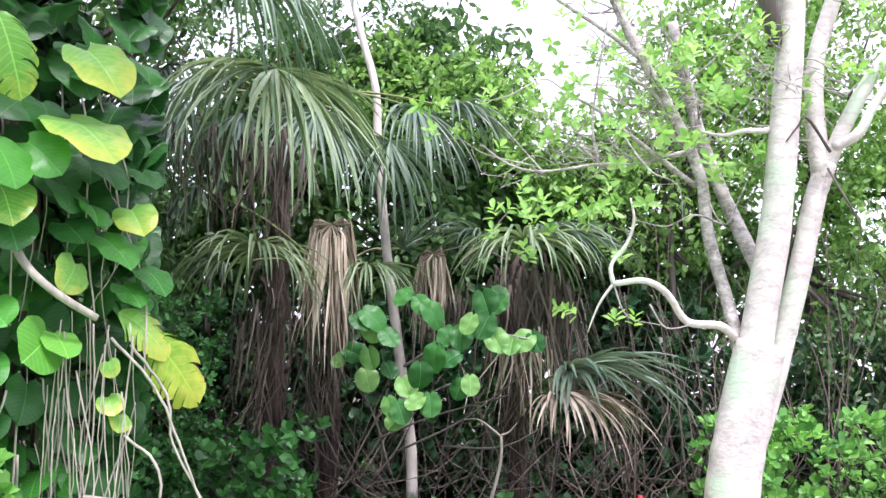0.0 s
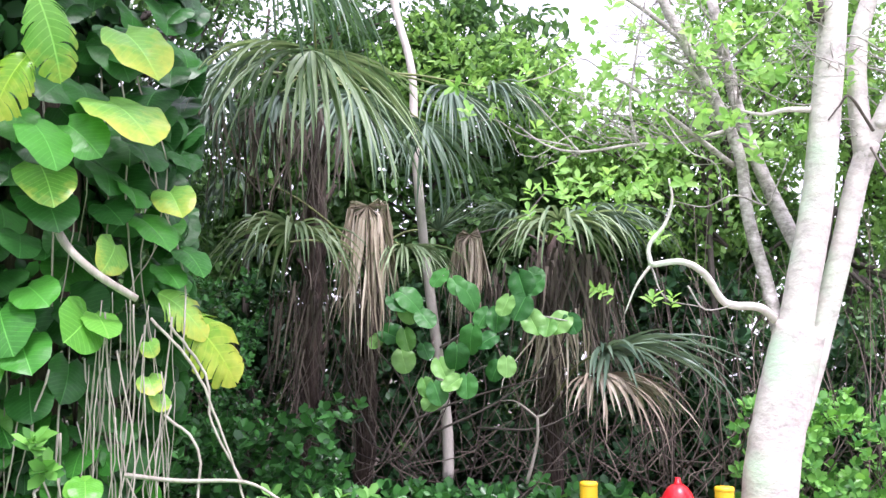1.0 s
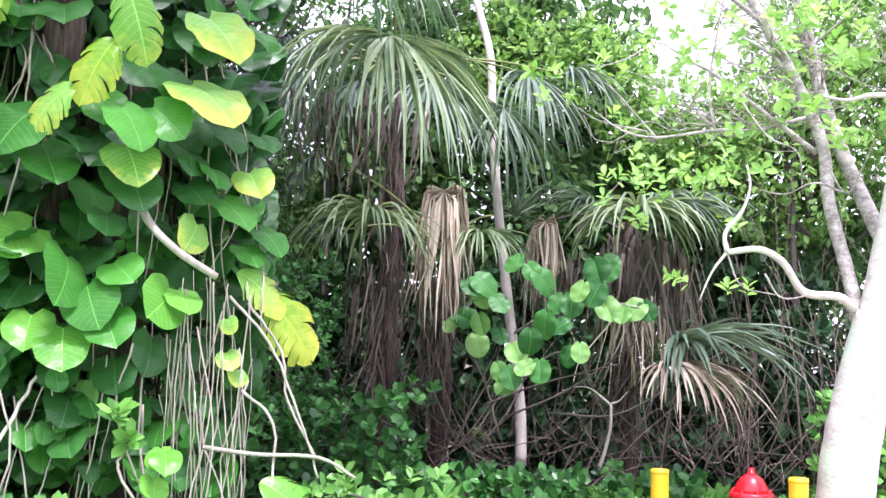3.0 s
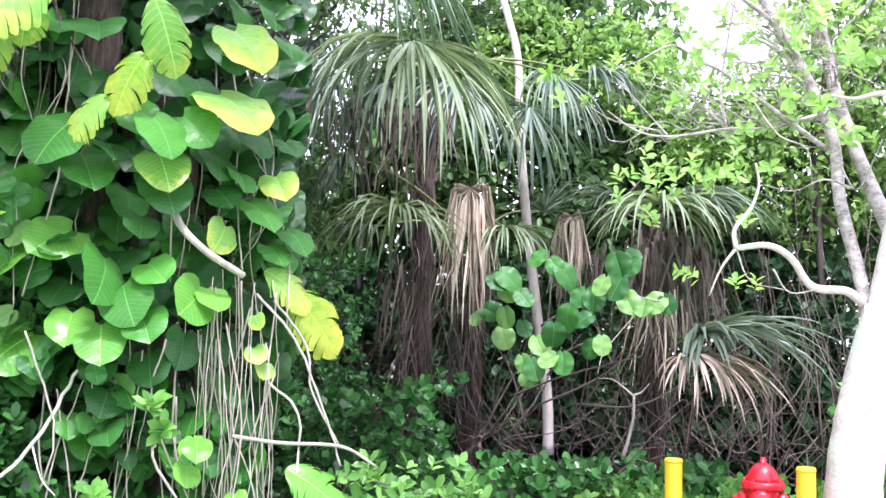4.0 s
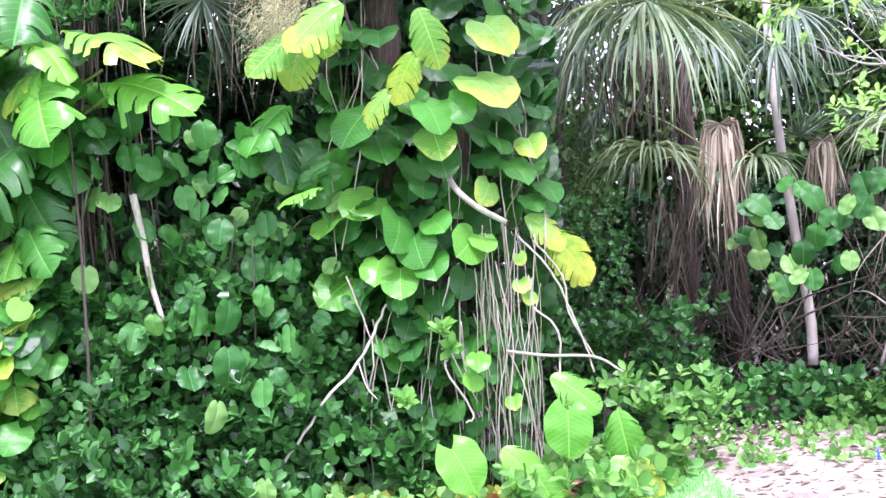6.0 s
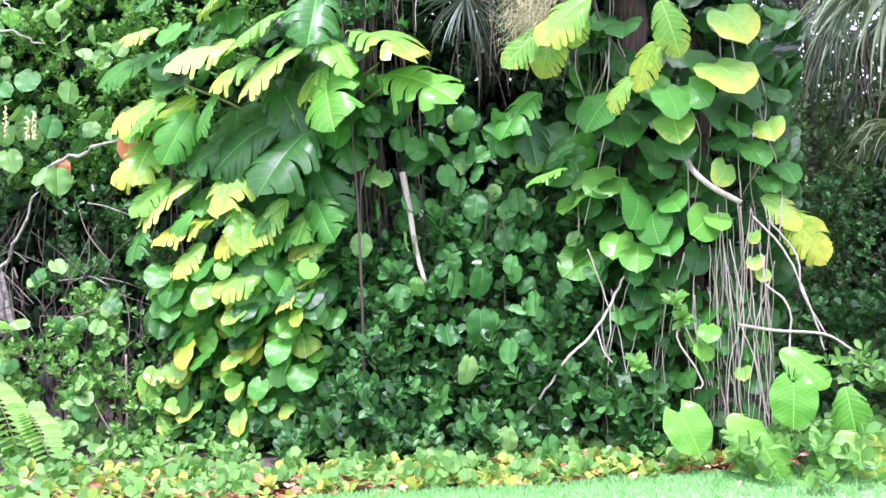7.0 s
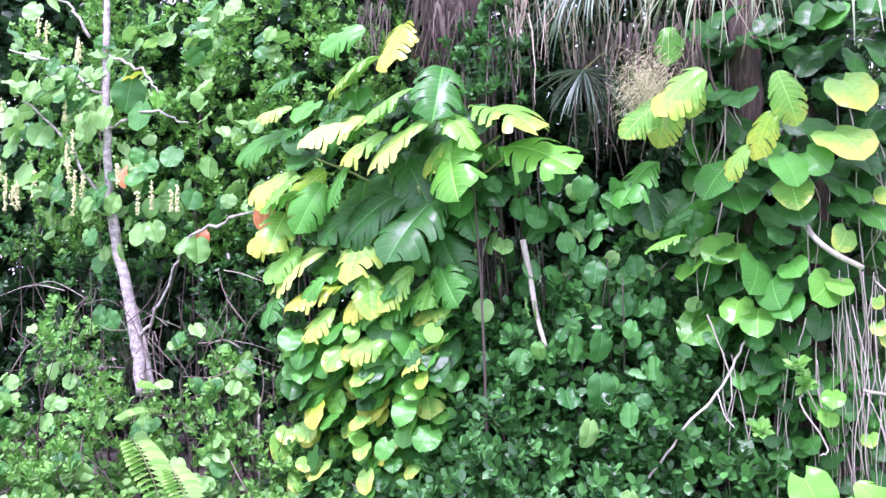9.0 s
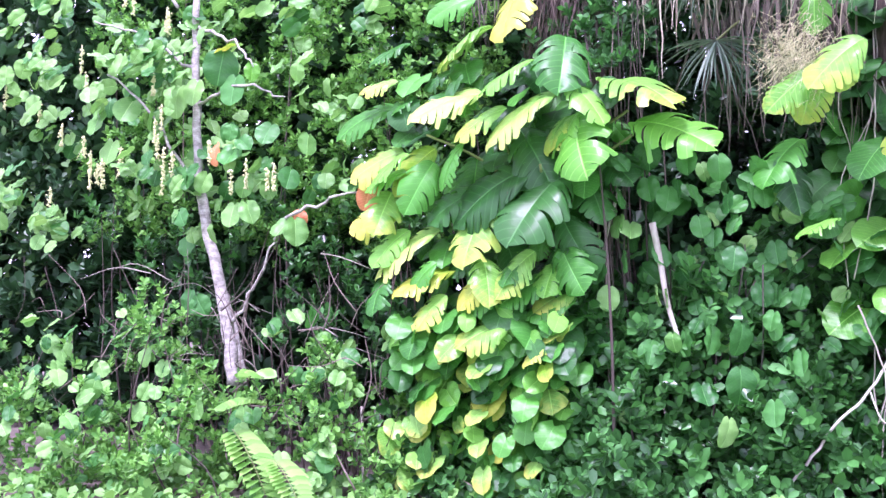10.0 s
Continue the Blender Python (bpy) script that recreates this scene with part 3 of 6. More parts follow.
tree("woodland_tree", "overhanging tree with shade-coloured leaves beside the vine", (-3.4, 9.2), 6, [((-3.9, 9.2, 4.7), (0.5, 0.5, 0.6)), ((-2.4, 8.8, 5.4), (1.0, 0.6, 0.45)), ((-3.2, 9.6, 5.2), (0.7, 0.5, 0.4)), ((-3.2, 9.2, 2.6), (0.8, 0.6, 1.4))], 0.10, M_FARSHADE, 4600, 0.08, group=W)
tree("woodland_tree", "tall woodland tree behind the hedge", (-8.5, 9.2), 7, [((-8.2, 8.6, 4.6), (2.2, 1.4, 2.6)), ((-6.2, 9.4, 4.8), (1.9, 1.2, 2.4))], 0.14, M_FARSHADE, 10000, 0.12, group=W)
tree("woodland_tree", "tall woodland tree behind the thicket", (-12.5, 5.5), 7, [((-12.2, 5.0, 4.0), (2.6, 1.6, 3.0)), ((-10.2, 6.8, 4.8), (1.8, 1.4, 2.6)), ((-14.5, 2.5, 3.6), (2.4, 2.0, 3.2))], 0.15, M_FARSHADE, 12000, 0.12, group=W)
tree("woodland_tree", "thin-leaved tree with sky showing through its crown", (-2.9, 11.7), 6, [((-2.9, 11.5, 5.4), (1.3, 0.5, 0.9)), ((-1.4, 11.9, 5.9), (1.3, 0.5, 0.6)), ((-2.2, 11.7, 4.6), (1.2, 0.4, 0.8))], 0.095, M_FARSHADE, 5200, 0.06, group=W)
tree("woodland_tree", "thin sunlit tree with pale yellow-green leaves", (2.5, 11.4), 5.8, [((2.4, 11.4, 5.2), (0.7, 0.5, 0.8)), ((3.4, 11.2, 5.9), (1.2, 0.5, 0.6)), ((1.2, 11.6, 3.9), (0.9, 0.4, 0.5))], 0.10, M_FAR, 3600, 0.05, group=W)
# added crown, mostly above view, keeps sky light out of the hedge gaps
tree("woodland_tree", "broad tree crown overhanging the back of the hedge, mostly out of view, added to shade it", H(2.6, 2.6, 0), 7.5, [(H(1.6, 1.9, 6.3), (1.7, 1.5, 1.2)), (H(4.2, 1.8, 6.4), (1.9, 1.5, 1.2))], 0.24, M_FARSHADE, 9000, 0.16, group=W)
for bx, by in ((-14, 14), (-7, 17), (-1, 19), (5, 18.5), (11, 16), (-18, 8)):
    tree("far_tree", "distant leafy tree closing the woods", (bx, by), 5, [((bx, by, 1.6), (4.4, 1.6, 2.6)), ((bx + R3(-1, 1), by, 3.2), (2.6, 1.2, 1.6))], 0.22, M_FARSHADE, 8000, 0.15, group="far trees")
# ==== things ====

# ---- fan palms ----
def frond(hub, out, radius, spread=150, droop=0.9, n=38, up_tilt=0.2, width=0.05, seed=0, dead=False):
    """A fan of narrow folded segments from a hub; out: the fan's middle direction; gravity bends the segments."""
    g = np.random.default_rng(seed)
    hub, o = np.array(hub, float), unit(np.array(out, float))
    side = unit(np.cross(o, UP) + 1e-6)
    nor = np.cross(side, o)
    v, f = [], []
    steps = 7
    for i in range(n):
        a = radians(spread) * ((i + 0.5) / n - 0.5) + g.normal(0, 0.03)
        d = unit(o * math.cos(a) + side * math.sin(a) + nor * (up_tilt * g.uniform(0.3, 1.2) - 0.15 * (i % 2)))
        L = radius * (1.0 - 0.22 * abs(2 * (i + 0.5) / n - 1)) * g.uniform(0.7, 1.12)
        drp = droop * g.uniform(0.55, 1.45)
        p, w_axis = hub.copy(), unit(np.cross(d, UP) + g.normal(0, 0.35 if not dead else 0.9, 3) * 0.5)
        k0 = len(v)
        for s in range(steps + 1):
            q = s / steps
            w = width * radius * (0.25 + 1.6 * q if q < 0.35 else 0.81 * (1 - ((q - 0.35) / 0.65)) ** 0.75 + 0.03)
            crease = unit(np.cross(w_axis, d)) * w * 0.35
            v += [p - w_axis * w * 0.5 + crease, p - crease * 0.2, p + w_axis * w * 0.5 + crease]
            bend = drp * (0.12 + q * 1.5) / steps
            if dead and s == 1:
                d = unit(d * g.uniform(0.04, 0.24) - UP)
            d = unit(d - UP * bend + (g.normal(0, 0.07 if dead else 0.035, 3)))
            p = p + d * L / steps
        for s in range(steps):
            a0 = k0 + s * 3
            f += [(a0, a0 + 1, a0 + 4, a0 + 3), (a0 + 1, a0 + 2, a0 + 5, a0 + 4)]
    return v, f


def add_frond(palm, name, hub, out, radius, mat, seed, root=None, **kw):
    v, f = frond(hub, out, radius, seed=seed, **kw)
    fr = part(name, mesh_from(name, v, f, mat), palm)
    if root is not None:
        mid = (np.array(root) + np.array(hub)) / 2 + UP * 0.12
        part("stalk", mesh_from("stalk", *tube([root, mid, hub], 0.016, 0.009, 6, 5), M_STALK if "dead" not in name else M_TWIG), palm)
    return fr


def palm_trunk(palm, base, top, r):
    v, f = tube([base, (np.array(base) + np.array(top)) / 2 + rng.normal(0, 0.05, 3), top], r * 1.1, r, 14, 10, 0.012)
    part("trunk", mesh_from("trunk", v, f, M_PALMBARK), palm)
    # old leaf bases clasping the stem
    base, top = np.array(base, float), np.array(top, float)
    n = max(6, int((top[2] - base[2]) * 5))
    for i in range(n):
        a = i * 2.39
        p = base + (top - base) * ((i + 0.5) / n)
        d = np.array([math.cos(a), math.sin(a), 0])
        v, f = tube([p + d * r * 0.8, p + d * (r + 0.03) + UP * 0.10, p + d * (r + 0.10) + UP * 0.2], 0.035, 0.016, 5, 2)
        part("leaf_base", mesh_from("leaf_base", v, f, M_PALMBARK), palm)


def skirt(palm, name, pts, length, mat, n, width, seed):
    """Dead leaf strips that hang straight down from a line."""
    g = np.random.default_rng(seed)
    line = smooth_line(pts, 8)
    v, f = [], []
    for i in range(n):
        p = line[int(g.integers(0, len(line)))] + g.normal(0, 0.07, 3)
        L, w = length * g.uniform(0.4, 1.1), width * g.uniform(0.4, 1.2)
        a = g.uniform(0, 3.14)
        wx = np.array([math.cos(a), math.sin(a), 0])
        d = unit(np.array([g.normal(0, 0.25), g.normal(0, 0.2), -1.0]))
        k0 = len(v)
        for s in range(6):
            q = s / 5
            ww = w * (1 - 0.8 * q)
            v += [p - wx * ww * 0.5, p + wx * ww * 0.5]
            p = p + d * L / 5
            d = unit(d + np.array([g.normal(0, 0.12), g.normal(0, 0.12), -0.15]))
        for s in range(5):
            b = k0 + 2 * s
            f.append((b, b + 1, b + 3, b + 2))
    return part(name, mesh_from(name, v, f, mat), palm)


DOWN = -UP
palm_a = thing("fan_palm", "fan palm with large green drooping fronds and a dark trunk", "palm", (-2.1, 10.6, 0), "fan palms")
palm_trunk(palm_a, (-2.1, 11.0, -0.05), (-1.9, 10.4, 4.6), 0.1)
ca = (-1.9, 10.2, 4.5)
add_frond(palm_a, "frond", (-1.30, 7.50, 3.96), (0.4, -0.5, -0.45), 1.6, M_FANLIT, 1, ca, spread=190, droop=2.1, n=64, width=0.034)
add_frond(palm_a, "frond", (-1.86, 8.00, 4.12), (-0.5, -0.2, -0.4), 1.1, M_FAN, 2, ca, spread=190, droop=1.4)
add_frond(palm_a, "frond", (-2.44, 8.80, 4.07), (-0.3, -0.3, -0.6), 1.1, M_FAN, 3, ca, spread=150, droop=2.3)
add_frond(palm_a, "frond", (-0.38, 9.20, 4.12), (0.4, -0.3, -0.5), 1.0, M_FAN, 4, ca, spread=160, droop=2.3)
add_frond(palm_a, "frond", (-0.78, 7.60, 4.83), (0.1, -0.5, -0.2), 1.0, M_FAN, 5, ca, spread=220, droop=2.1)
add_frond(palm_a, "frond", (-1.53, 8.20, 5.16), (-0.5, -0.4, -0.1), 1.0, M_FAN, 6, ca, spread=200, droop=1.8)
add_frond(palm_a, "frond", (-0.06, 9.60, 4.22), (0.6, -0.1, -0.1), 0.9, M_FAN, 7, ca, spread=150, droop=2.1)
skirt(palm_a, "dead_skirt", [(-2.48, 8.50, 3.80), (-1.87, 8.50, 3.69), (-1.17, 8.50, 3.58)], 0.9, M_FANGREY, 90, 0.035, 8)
add_frond(palm_a, "frond", (-2.14, 9.60, 4.20), (-0.3, -0.4, -0.4), 1.2, M_FAN, 31, ca, spread=200, droop=2.2, n=50)
add_frond(palm_a, "frond", (-1.36, 9.40, 4.13), (0.3, -0.3, -0.4), 1.2, M_FAN, 32, ca, spread=200, droop=2.2, n=50)
add_frond(palm_a, "frond", (-0.69, 9.80, 3.94), (0.2, -0.3, -0.5), 1.1, M_FAN, 33, ca, spread=200, droop=2.2, n=50)
add_frond(palm_a, "frond", (-2.96, 9.60, 4.69), (-0.2, -0.3, -0.4), 1.1, M_FAN, 34, ca, spread=200, droop=2.0, n=50)

palm_b = thing("fan_palm", "low fan palm with green fronds and hanging dead brown ones", "palm", (-1.5, 9.9, 0), "fan palms")
palm_trunk(palm_b, (-1.5, 10.9, -0.05), (-1.35, 10.6, 2.7), 0.1)
cb = (-1.35, 10.3, 2.65)
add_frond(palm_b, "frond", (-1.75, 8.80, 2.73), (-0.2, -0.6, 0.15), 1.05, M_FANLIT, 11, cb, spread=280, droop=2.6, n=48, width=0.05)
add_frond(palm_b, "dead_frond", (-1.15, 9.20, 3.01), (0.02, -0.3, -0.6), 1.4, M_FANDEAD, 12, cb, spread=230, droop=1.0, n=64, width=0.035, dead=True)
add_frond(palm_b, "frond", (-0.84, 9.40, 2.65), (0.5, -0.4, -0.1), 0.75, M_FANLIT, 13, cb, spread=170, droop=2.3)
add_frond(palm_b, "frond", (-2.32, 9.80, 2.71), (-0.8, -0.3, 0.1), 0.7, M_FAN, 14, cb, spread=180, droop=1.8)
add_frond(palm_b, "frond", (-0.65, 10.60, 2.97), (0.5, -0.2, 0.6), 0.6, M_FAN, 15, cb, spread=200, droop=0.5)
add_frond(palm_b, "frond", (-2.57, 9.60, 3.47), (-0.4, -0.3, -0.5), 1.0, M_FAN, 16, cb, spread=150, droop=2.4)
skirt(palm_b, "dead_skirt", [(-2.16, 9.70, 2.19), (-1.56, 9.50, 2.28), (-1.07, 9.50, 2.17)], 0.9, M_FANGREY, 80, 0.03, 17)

palm_c = thing("fan_palm", "shaggy fan palm with a skirt of dead brown fronds", "palm", (0.55, 10.3, 0), "fan palms")
palm_trunk(palm_c, (0.55, 11.0, -0.05), (0.5, 10.6, 2.9), 0.1)
cc = (0.5, 10.5, 2.8)
add_frond(palm_c, "dead_frond", (-0.26, 9.90, 2.82), (-0.1, -0.3, -0.5), 0.95, M_FANDEAD, 21, cc, spread=260, droop=1.0, n=54, width=0.045, dead=True)
add_frond(palm_c, "frond", (0.62, 9.40, 2.87), (0.1, -0.6, 0.1), 1.05, M_FANLIT, 22, cc, spread=240, droop=2.4, n=46, width=0.05)
add_frond(palm_c, "frond", (0.84, 9.90, 3.03), (0.7, -0.3, 0.0), 1.1, M_FAN, 23, cc, spread=170, droop=1.9)
add_frond(palm_c, "frond", (0.18, 10.60, 3.09), (-0.5, -0.1, 0.2), 0.8, M_FAN, 24, cc, spread=170, droop=1.6)
add_frond(palm_c, "frond", (1.01, 9.20, 1.66), (0.75, -0.35, 0.1), 1.3, M_FAN, 25, (0.55, 10.2, 1.2), spread=160, droop=1.3, n=44)
add_frond(palm_c, "dead_frond", (0.90, 8.90, 1.44), (0.6, -0.35, 0.0), 1.0, M_FANDEAD, 26, (0.55, 10.2, 1.1), spread=170, droop=2.0, n=50)
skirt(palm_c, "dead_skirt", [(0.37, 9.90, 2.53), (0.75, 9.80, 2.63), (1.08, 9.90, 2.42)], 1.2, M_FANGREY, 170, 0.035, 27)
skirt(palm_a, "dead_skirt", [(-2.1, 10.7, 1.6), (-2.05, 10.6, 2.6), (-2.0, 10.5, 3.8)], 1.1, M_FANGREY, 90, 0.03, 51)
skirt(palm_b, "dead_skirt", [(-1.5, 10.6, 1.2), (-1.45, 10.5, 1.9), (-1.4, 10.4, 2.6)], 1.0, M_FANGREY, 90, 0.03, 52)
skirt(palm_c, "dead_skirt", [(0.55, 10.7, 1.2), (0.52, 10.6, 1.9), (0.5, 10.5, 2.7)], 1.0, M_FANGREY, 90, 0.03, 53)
skirt(palm_c, "dead_skirt", [(0.48, 9.60, 1.96), (0.80, 9.60, 2.02)], 0.8, M_FANDEAD, 50, 0.03, 28)
skirt(palm_c, "dead_skirt", [(-0.42, 10.00, 2.43), (0.09, 10.00, 2.43)], 0.7, M_FANGREY, 60, 0.03, 29)

# fallen stalks under the palms
fallen = thing("fallen_stalks", "bare dry palm stalks leaning under the palms", "branches", (-0.4, 9.6, 0))
for a, b in (((-0.56, 9.40, 0.92), (0.63, 9.60, 1.65)), ((-0.80, 9.60, 1.01), (0.48, 9.40, 1.44)), ((-0.14, 9.30, 0.98), (0.93, 9.30, 1.24)), ((-1.12, 9.60, 0.80), (-1.62, 9.80, 1.98)),
             ((-0.62, 9.50, 0.71), (-1.39, 9.80, 1.92)), ((-1.66, 9.60, 0.75), (-1.40, 9.80, 2.20)), ((-1.03, 9.40, 0.66), (-0.66, 9.70, 1.43)), ((-0.77, 9.40, 0.67), (-0.48, 9.60, 1.12)), ((0.07, 9.30, 2.63), (0.51, 9.60, 3.21))):
    v, f = tube([a, (np.array(a) + np.array(b)) / 2 + rng.normal(0, 0.06, 3), b], 0.012, 0.007, 6, 4)
    part("stalk", mesh_from("stalk", v, f, M_TWIG), fallen)
snag = thing("dead_twig", "bare grey forked twig standing in the undergrowth", "branch", (0.32, 9.30, 0.54))
part("stem", mesh_from("stem", *tube([(0.31, 9.30, 0.49), (0.40, 9.30, 0.83), (0.41, 9.30, 1.08)], 0.018, 0.012, 7), M_ROOT), snag)
part("fork", mesh_from("fork", *joined([tube([(0.41, 9.30, 1.08), (0.48, 9.30, 1.11), (0.55, 9.25, 1.19)], 0.012, 0.005, 6), tube([(0.41, 9.30, 1.07), (0.22, 9.35, 1.21), (0.07, 9.40, 1.22)], 0.011, 0.004, 6)]), M_ROOT), snag)


def undergrowth(name, label, n, x0, x1, y0, y1, z0, z1, leaf, mat, count=6):
    x, y = rng.uniform(x0, x1, n), rng.uniform(y0, y1, n)
    z = ground_z(x, y) + z0 + (z1 - z0) * rng.uniform(0, 1, n) ** 1.3
    p = np.stack([x, y, z], 1)
    ax = np.array([0.1, -0.5, 0.8])[None] + rng.normal(0, 0.4, (n, 3))
    return tagged(new(name, fast_mesh(name, *rosettes(p, ax, leaf, count, 1.0, 0.7), mat)), label, "undergrowth", kind="stuff")


undergrowth("undergrowth", "dark leafy undergrowth beside the vine", 500, -3.4, -1.2, 8.0, 9.4, 0.1, 1.3, 0.11, M_HEDGE)
undergrowth("undergrowth", "small-leaved sapling foliage beside the palms", 420, -2.9, -2.0, 8.2, 9.0, 0.9, 2.6, 0.06, M_HEDGE)
undergrowth("undergrowth", "low dark leafy undergrowth beneath the palms", 280, -1.6, 1.2, 8.6, 9.5, 0.02, 0.5, 0.12, M_HEDGE)
undergrowth("undergrowth", "bright round-leaved creeper behind the hydrant", 380, 0.0, 3.4, 8.3, 9.4, 0.02, 0.36, 0.11, M_COVER, 5)
undergrowth("undergrowth", "sparse creeper on the ground", 300, -1.4, 2.4, 6.6, 8.6, 0.01, 0.10, 0.08, M_COVER, 4)
undergrowth("undergrowth", "loose green shrubs behind the white tree", 700, 2.2, 5.4, 8.6, 10.5, 0.05, 1.3, 0.10, M_HEDGE2)
undergrowth("undergrowth", "leafy plants at the foot of the vine", 120, -1.9, -0.7, 5.2, 7.0, 0.05, 0.4, 0.14, M_COVER, 5)


def tangle(name, label, n, x0, x1, y0, y1, z1, r, mat):
    ps = []
    for i in range(n):
        a = np.array([R3(x0, x1), R3(y0, y1), 0.0])
        a[2] = R3(-0.05, 0.7)
        b = a + np.array([R3(-1.0, 1.0), R3(-0.4, 0.4), R3(0.1, z1 * 0.7)])
        ps.append(tube([a, (a + b) / 2 + rng.normal(0, 0.2, 3), b], r * R3(0.3, 1.0), r * 0.25, 5, 4))
    return tagged(new(name, mesh_from(name, *joined(ps), mat)), label, "twigs", kind="stuff")


# backing thickets, the shade under the trees put into their leaf colour
undergrowth("undergrowth", "thicket closing the back of the palms, deep shade in its leaf colour", 2600, -4.5, 2.6, 11.2, 12.2, 0.0, 2.6, 0.13, M_DEEPSHADE)
undergrowth("undergrowth", "thicket closing the back of the clearing, deep shade in its leaf colour", 1800, 2.0, 7.5, 10.8, 12.0, 0.0, 2.0, 0.13, M_DEEPSHADE)
q0, q1 = np.array((-1.41, 6.60, 0.51)), np.array((-0.55, 6.90, 0.38))
k = rng.uniform(0, 1, 60)[:, None]
sp = q0 + (q1 - q0) * k + rng.normal(0, 1, (60, 3)) * np.array([0.1, 0.12, 0.1])
bright = thing("leafy_sprig", "light green leafy sprig beside the vine's foot", "plant", (q0[0], q0[1], 0))
tagged(part("foliage", fast_mesh("foliage", *rosettes(sp, np.array([0.2, -0.4, 0.8]) + rng.normal(0, 0.3, (60, 3)), 0.12, 5, 1.2, 0.55), M_COVER), bright), kind="stuff")
part("stem", mesh_from("stem", *tube([(q0[0] - 0.1, q0[1] + 0.1, -0.02), q0, (q0 + q1) / 2, q1], 0.012, 0.004, 6), M_TWIG), bright)
tangle("twig_tangle", "tangle of bare brown twigs and stems under the palms", 260, -3.2, 1.8, 9.4, 10.9, 2.3, 0.010, M_DRY)
tangle("twig_tangle", "tangle of bare twigs behind the white tree", 280, 1.4, 6.4, 9.5, 11.4, 4.0, 0.010, M_DRY)

# ---- sea grape sapling ----
sapling = thing("sea_grape_sapling", "young tree with a slender pale trunk and round leaves", "tree", (-0.47, 10.00, 0.46))
part("trunk", mesh_from("trunk", *tube([(-0.47, 10.00, 0.43), (-0.49, 10.00, 1.00), (-0.61, 10.00, 1.87), (-0.75, 10.10, 2.85), (-0.86, 10.20, 3.86), (-0.91, 10.30, 4.62), (-1.09, 10.40, 5.28), (-1.30, 10.50, 6.10)], 0.058, 0.036, 10), M_PALE), sapling)
part("branch", mesh_from("branch", *tube([(-0.57, 10.00, 1.71), (-0.13, 9.20, 1.89), (0.29, 8.90, 1.98), (0.68, 8.80, 1.92)], 0.014, 0.006, 6), M_GREYBARK), sapling)
part("branch", mesh_from("branch", *tube([(-0.53, 10.00, 1.43), (-0.41, 9.40, 1.75), (-0.34, 9.00, 2.14), (-0.41, 8.90, 2.33)], 0.012, 0.006, 6), M_GREYBARK), sapling)
part("branch", mesh_from("branch", *tube([(-0.50, 10.00, 1.21), (-0.25, 9.40, 1.44), (-0.01, 8.90, 1.54), (0.14, 8.80, 1.54)], 0.012, 0.006, 6), M_GREYBARK), sapling)


def put_round(owner, p, size, colour, angle=None, kind="round"):
    a = radians(angle if angle is not None else R3(20, 160))
    tip = np.array([math.cos(a), -R3(0.1, 0.5), -math.sin(a)])
    nor = np.array([R3(-0.3, 0.3), -R3(0.5, 1.0), R3(0.4, 1.0)])
    q = np.array(p) - unit(tip) * size * 0.5
    part("leaf", leaf_mesh(kind, colour), owner, "", leaf_pose(q, tip, nor, size))


for p in [(-0.45, 8.90, 2.30), (-0.28, 8.90, 2.23), (-0.17, 8.90, 2.17), (-0.81, 8.90, 2.08), (-0.71, 8.90, 2.14), (-0.72, 9.00, 2.01), (-0.56, 8.90, 1.94), (-0.75, 9.00, 1.76), (-0.89, 9.10, 1.81), (-0.17, 8.80, 1.77), (-0.02, 8.80, 1.76), (0.14, 8.80, 2.05), (0.27, 8.80, 2.03), (0.39, 8.80, 1.90), (0.29, 8.90, 2.23), (0.39, 8.90, 2.23), (0.61, 8.80, 1.91), (0.72, 8.80, 1.89)]:
    put_round(sapling, p, R3(0.17, 0.24), "g" if R3(0, 1) < 0.35 else "s")
for p in [(-0.27, 8.80, 1.61), (0.05, 8.80, 1.49), (0.16, 8.75, 1.52), (-0.44, 8.80, 1.29), (-0.32, 8.80, 1.37), (-0.19, 8.80, 1.35), (-0.54, 8.80, 1.34), (-0.50, 8.90, 1.22), (-0.06, 8.90, 1.95), (0.07, 8.90, 1.93), (0.51, 8.80, 1.85), (-1.06, 9.20, 1.74), (-0.57, 9.00, 1.66), (-0.80, 9.20, 1.58), (-0.41, 8.90, 1.49), (0.41, 9.00, 2.34)]:
    put_round(sapling, p, R3(0.15, 0.22), "g" if R3(0, 1) < 0.35 else "s")

# ---- white-barked tree ----
white = thing("white_tree", "tall tree with smooth white bark forking into several stems", "tree", (2.03, 7.15, 0.47))
part("trunk", mesh_from("trunk", *tube([(1.97, 7.10, 0.42), (2.01, 7.10, 0.85), (2.10, 7.10, 1.30), (2.23, 7.10, 1.80)], 0.19, 0.17, 18, 8, 0.0), M_WHITEBARK), white)
part("stem", mesh_from("stem", *tube([(2.12, 7.10, 1.38), (2.23, 7.08, 1.99), (2.35, 7.05, 2.61), (2.43, 7.00, 3.32), (2.51, 7.00, 4.05), (2.56, 7.00, 4.89)], 0.122, 0.085, 16, 8), M_WHITEBARK), white)
part("stem", mesh_from("stem", *tube([(2.15, 7.15, 1.07), (2.30, 7.18, 1.49), (2.42, 7.20, 1.88), (2.54, 7.20, 2.31), (2.66, 7.20, 2.79), (2.76, 7.20, 3.08)], 0.088, 0.072, 14, 8), M_WHITEBARK), white)
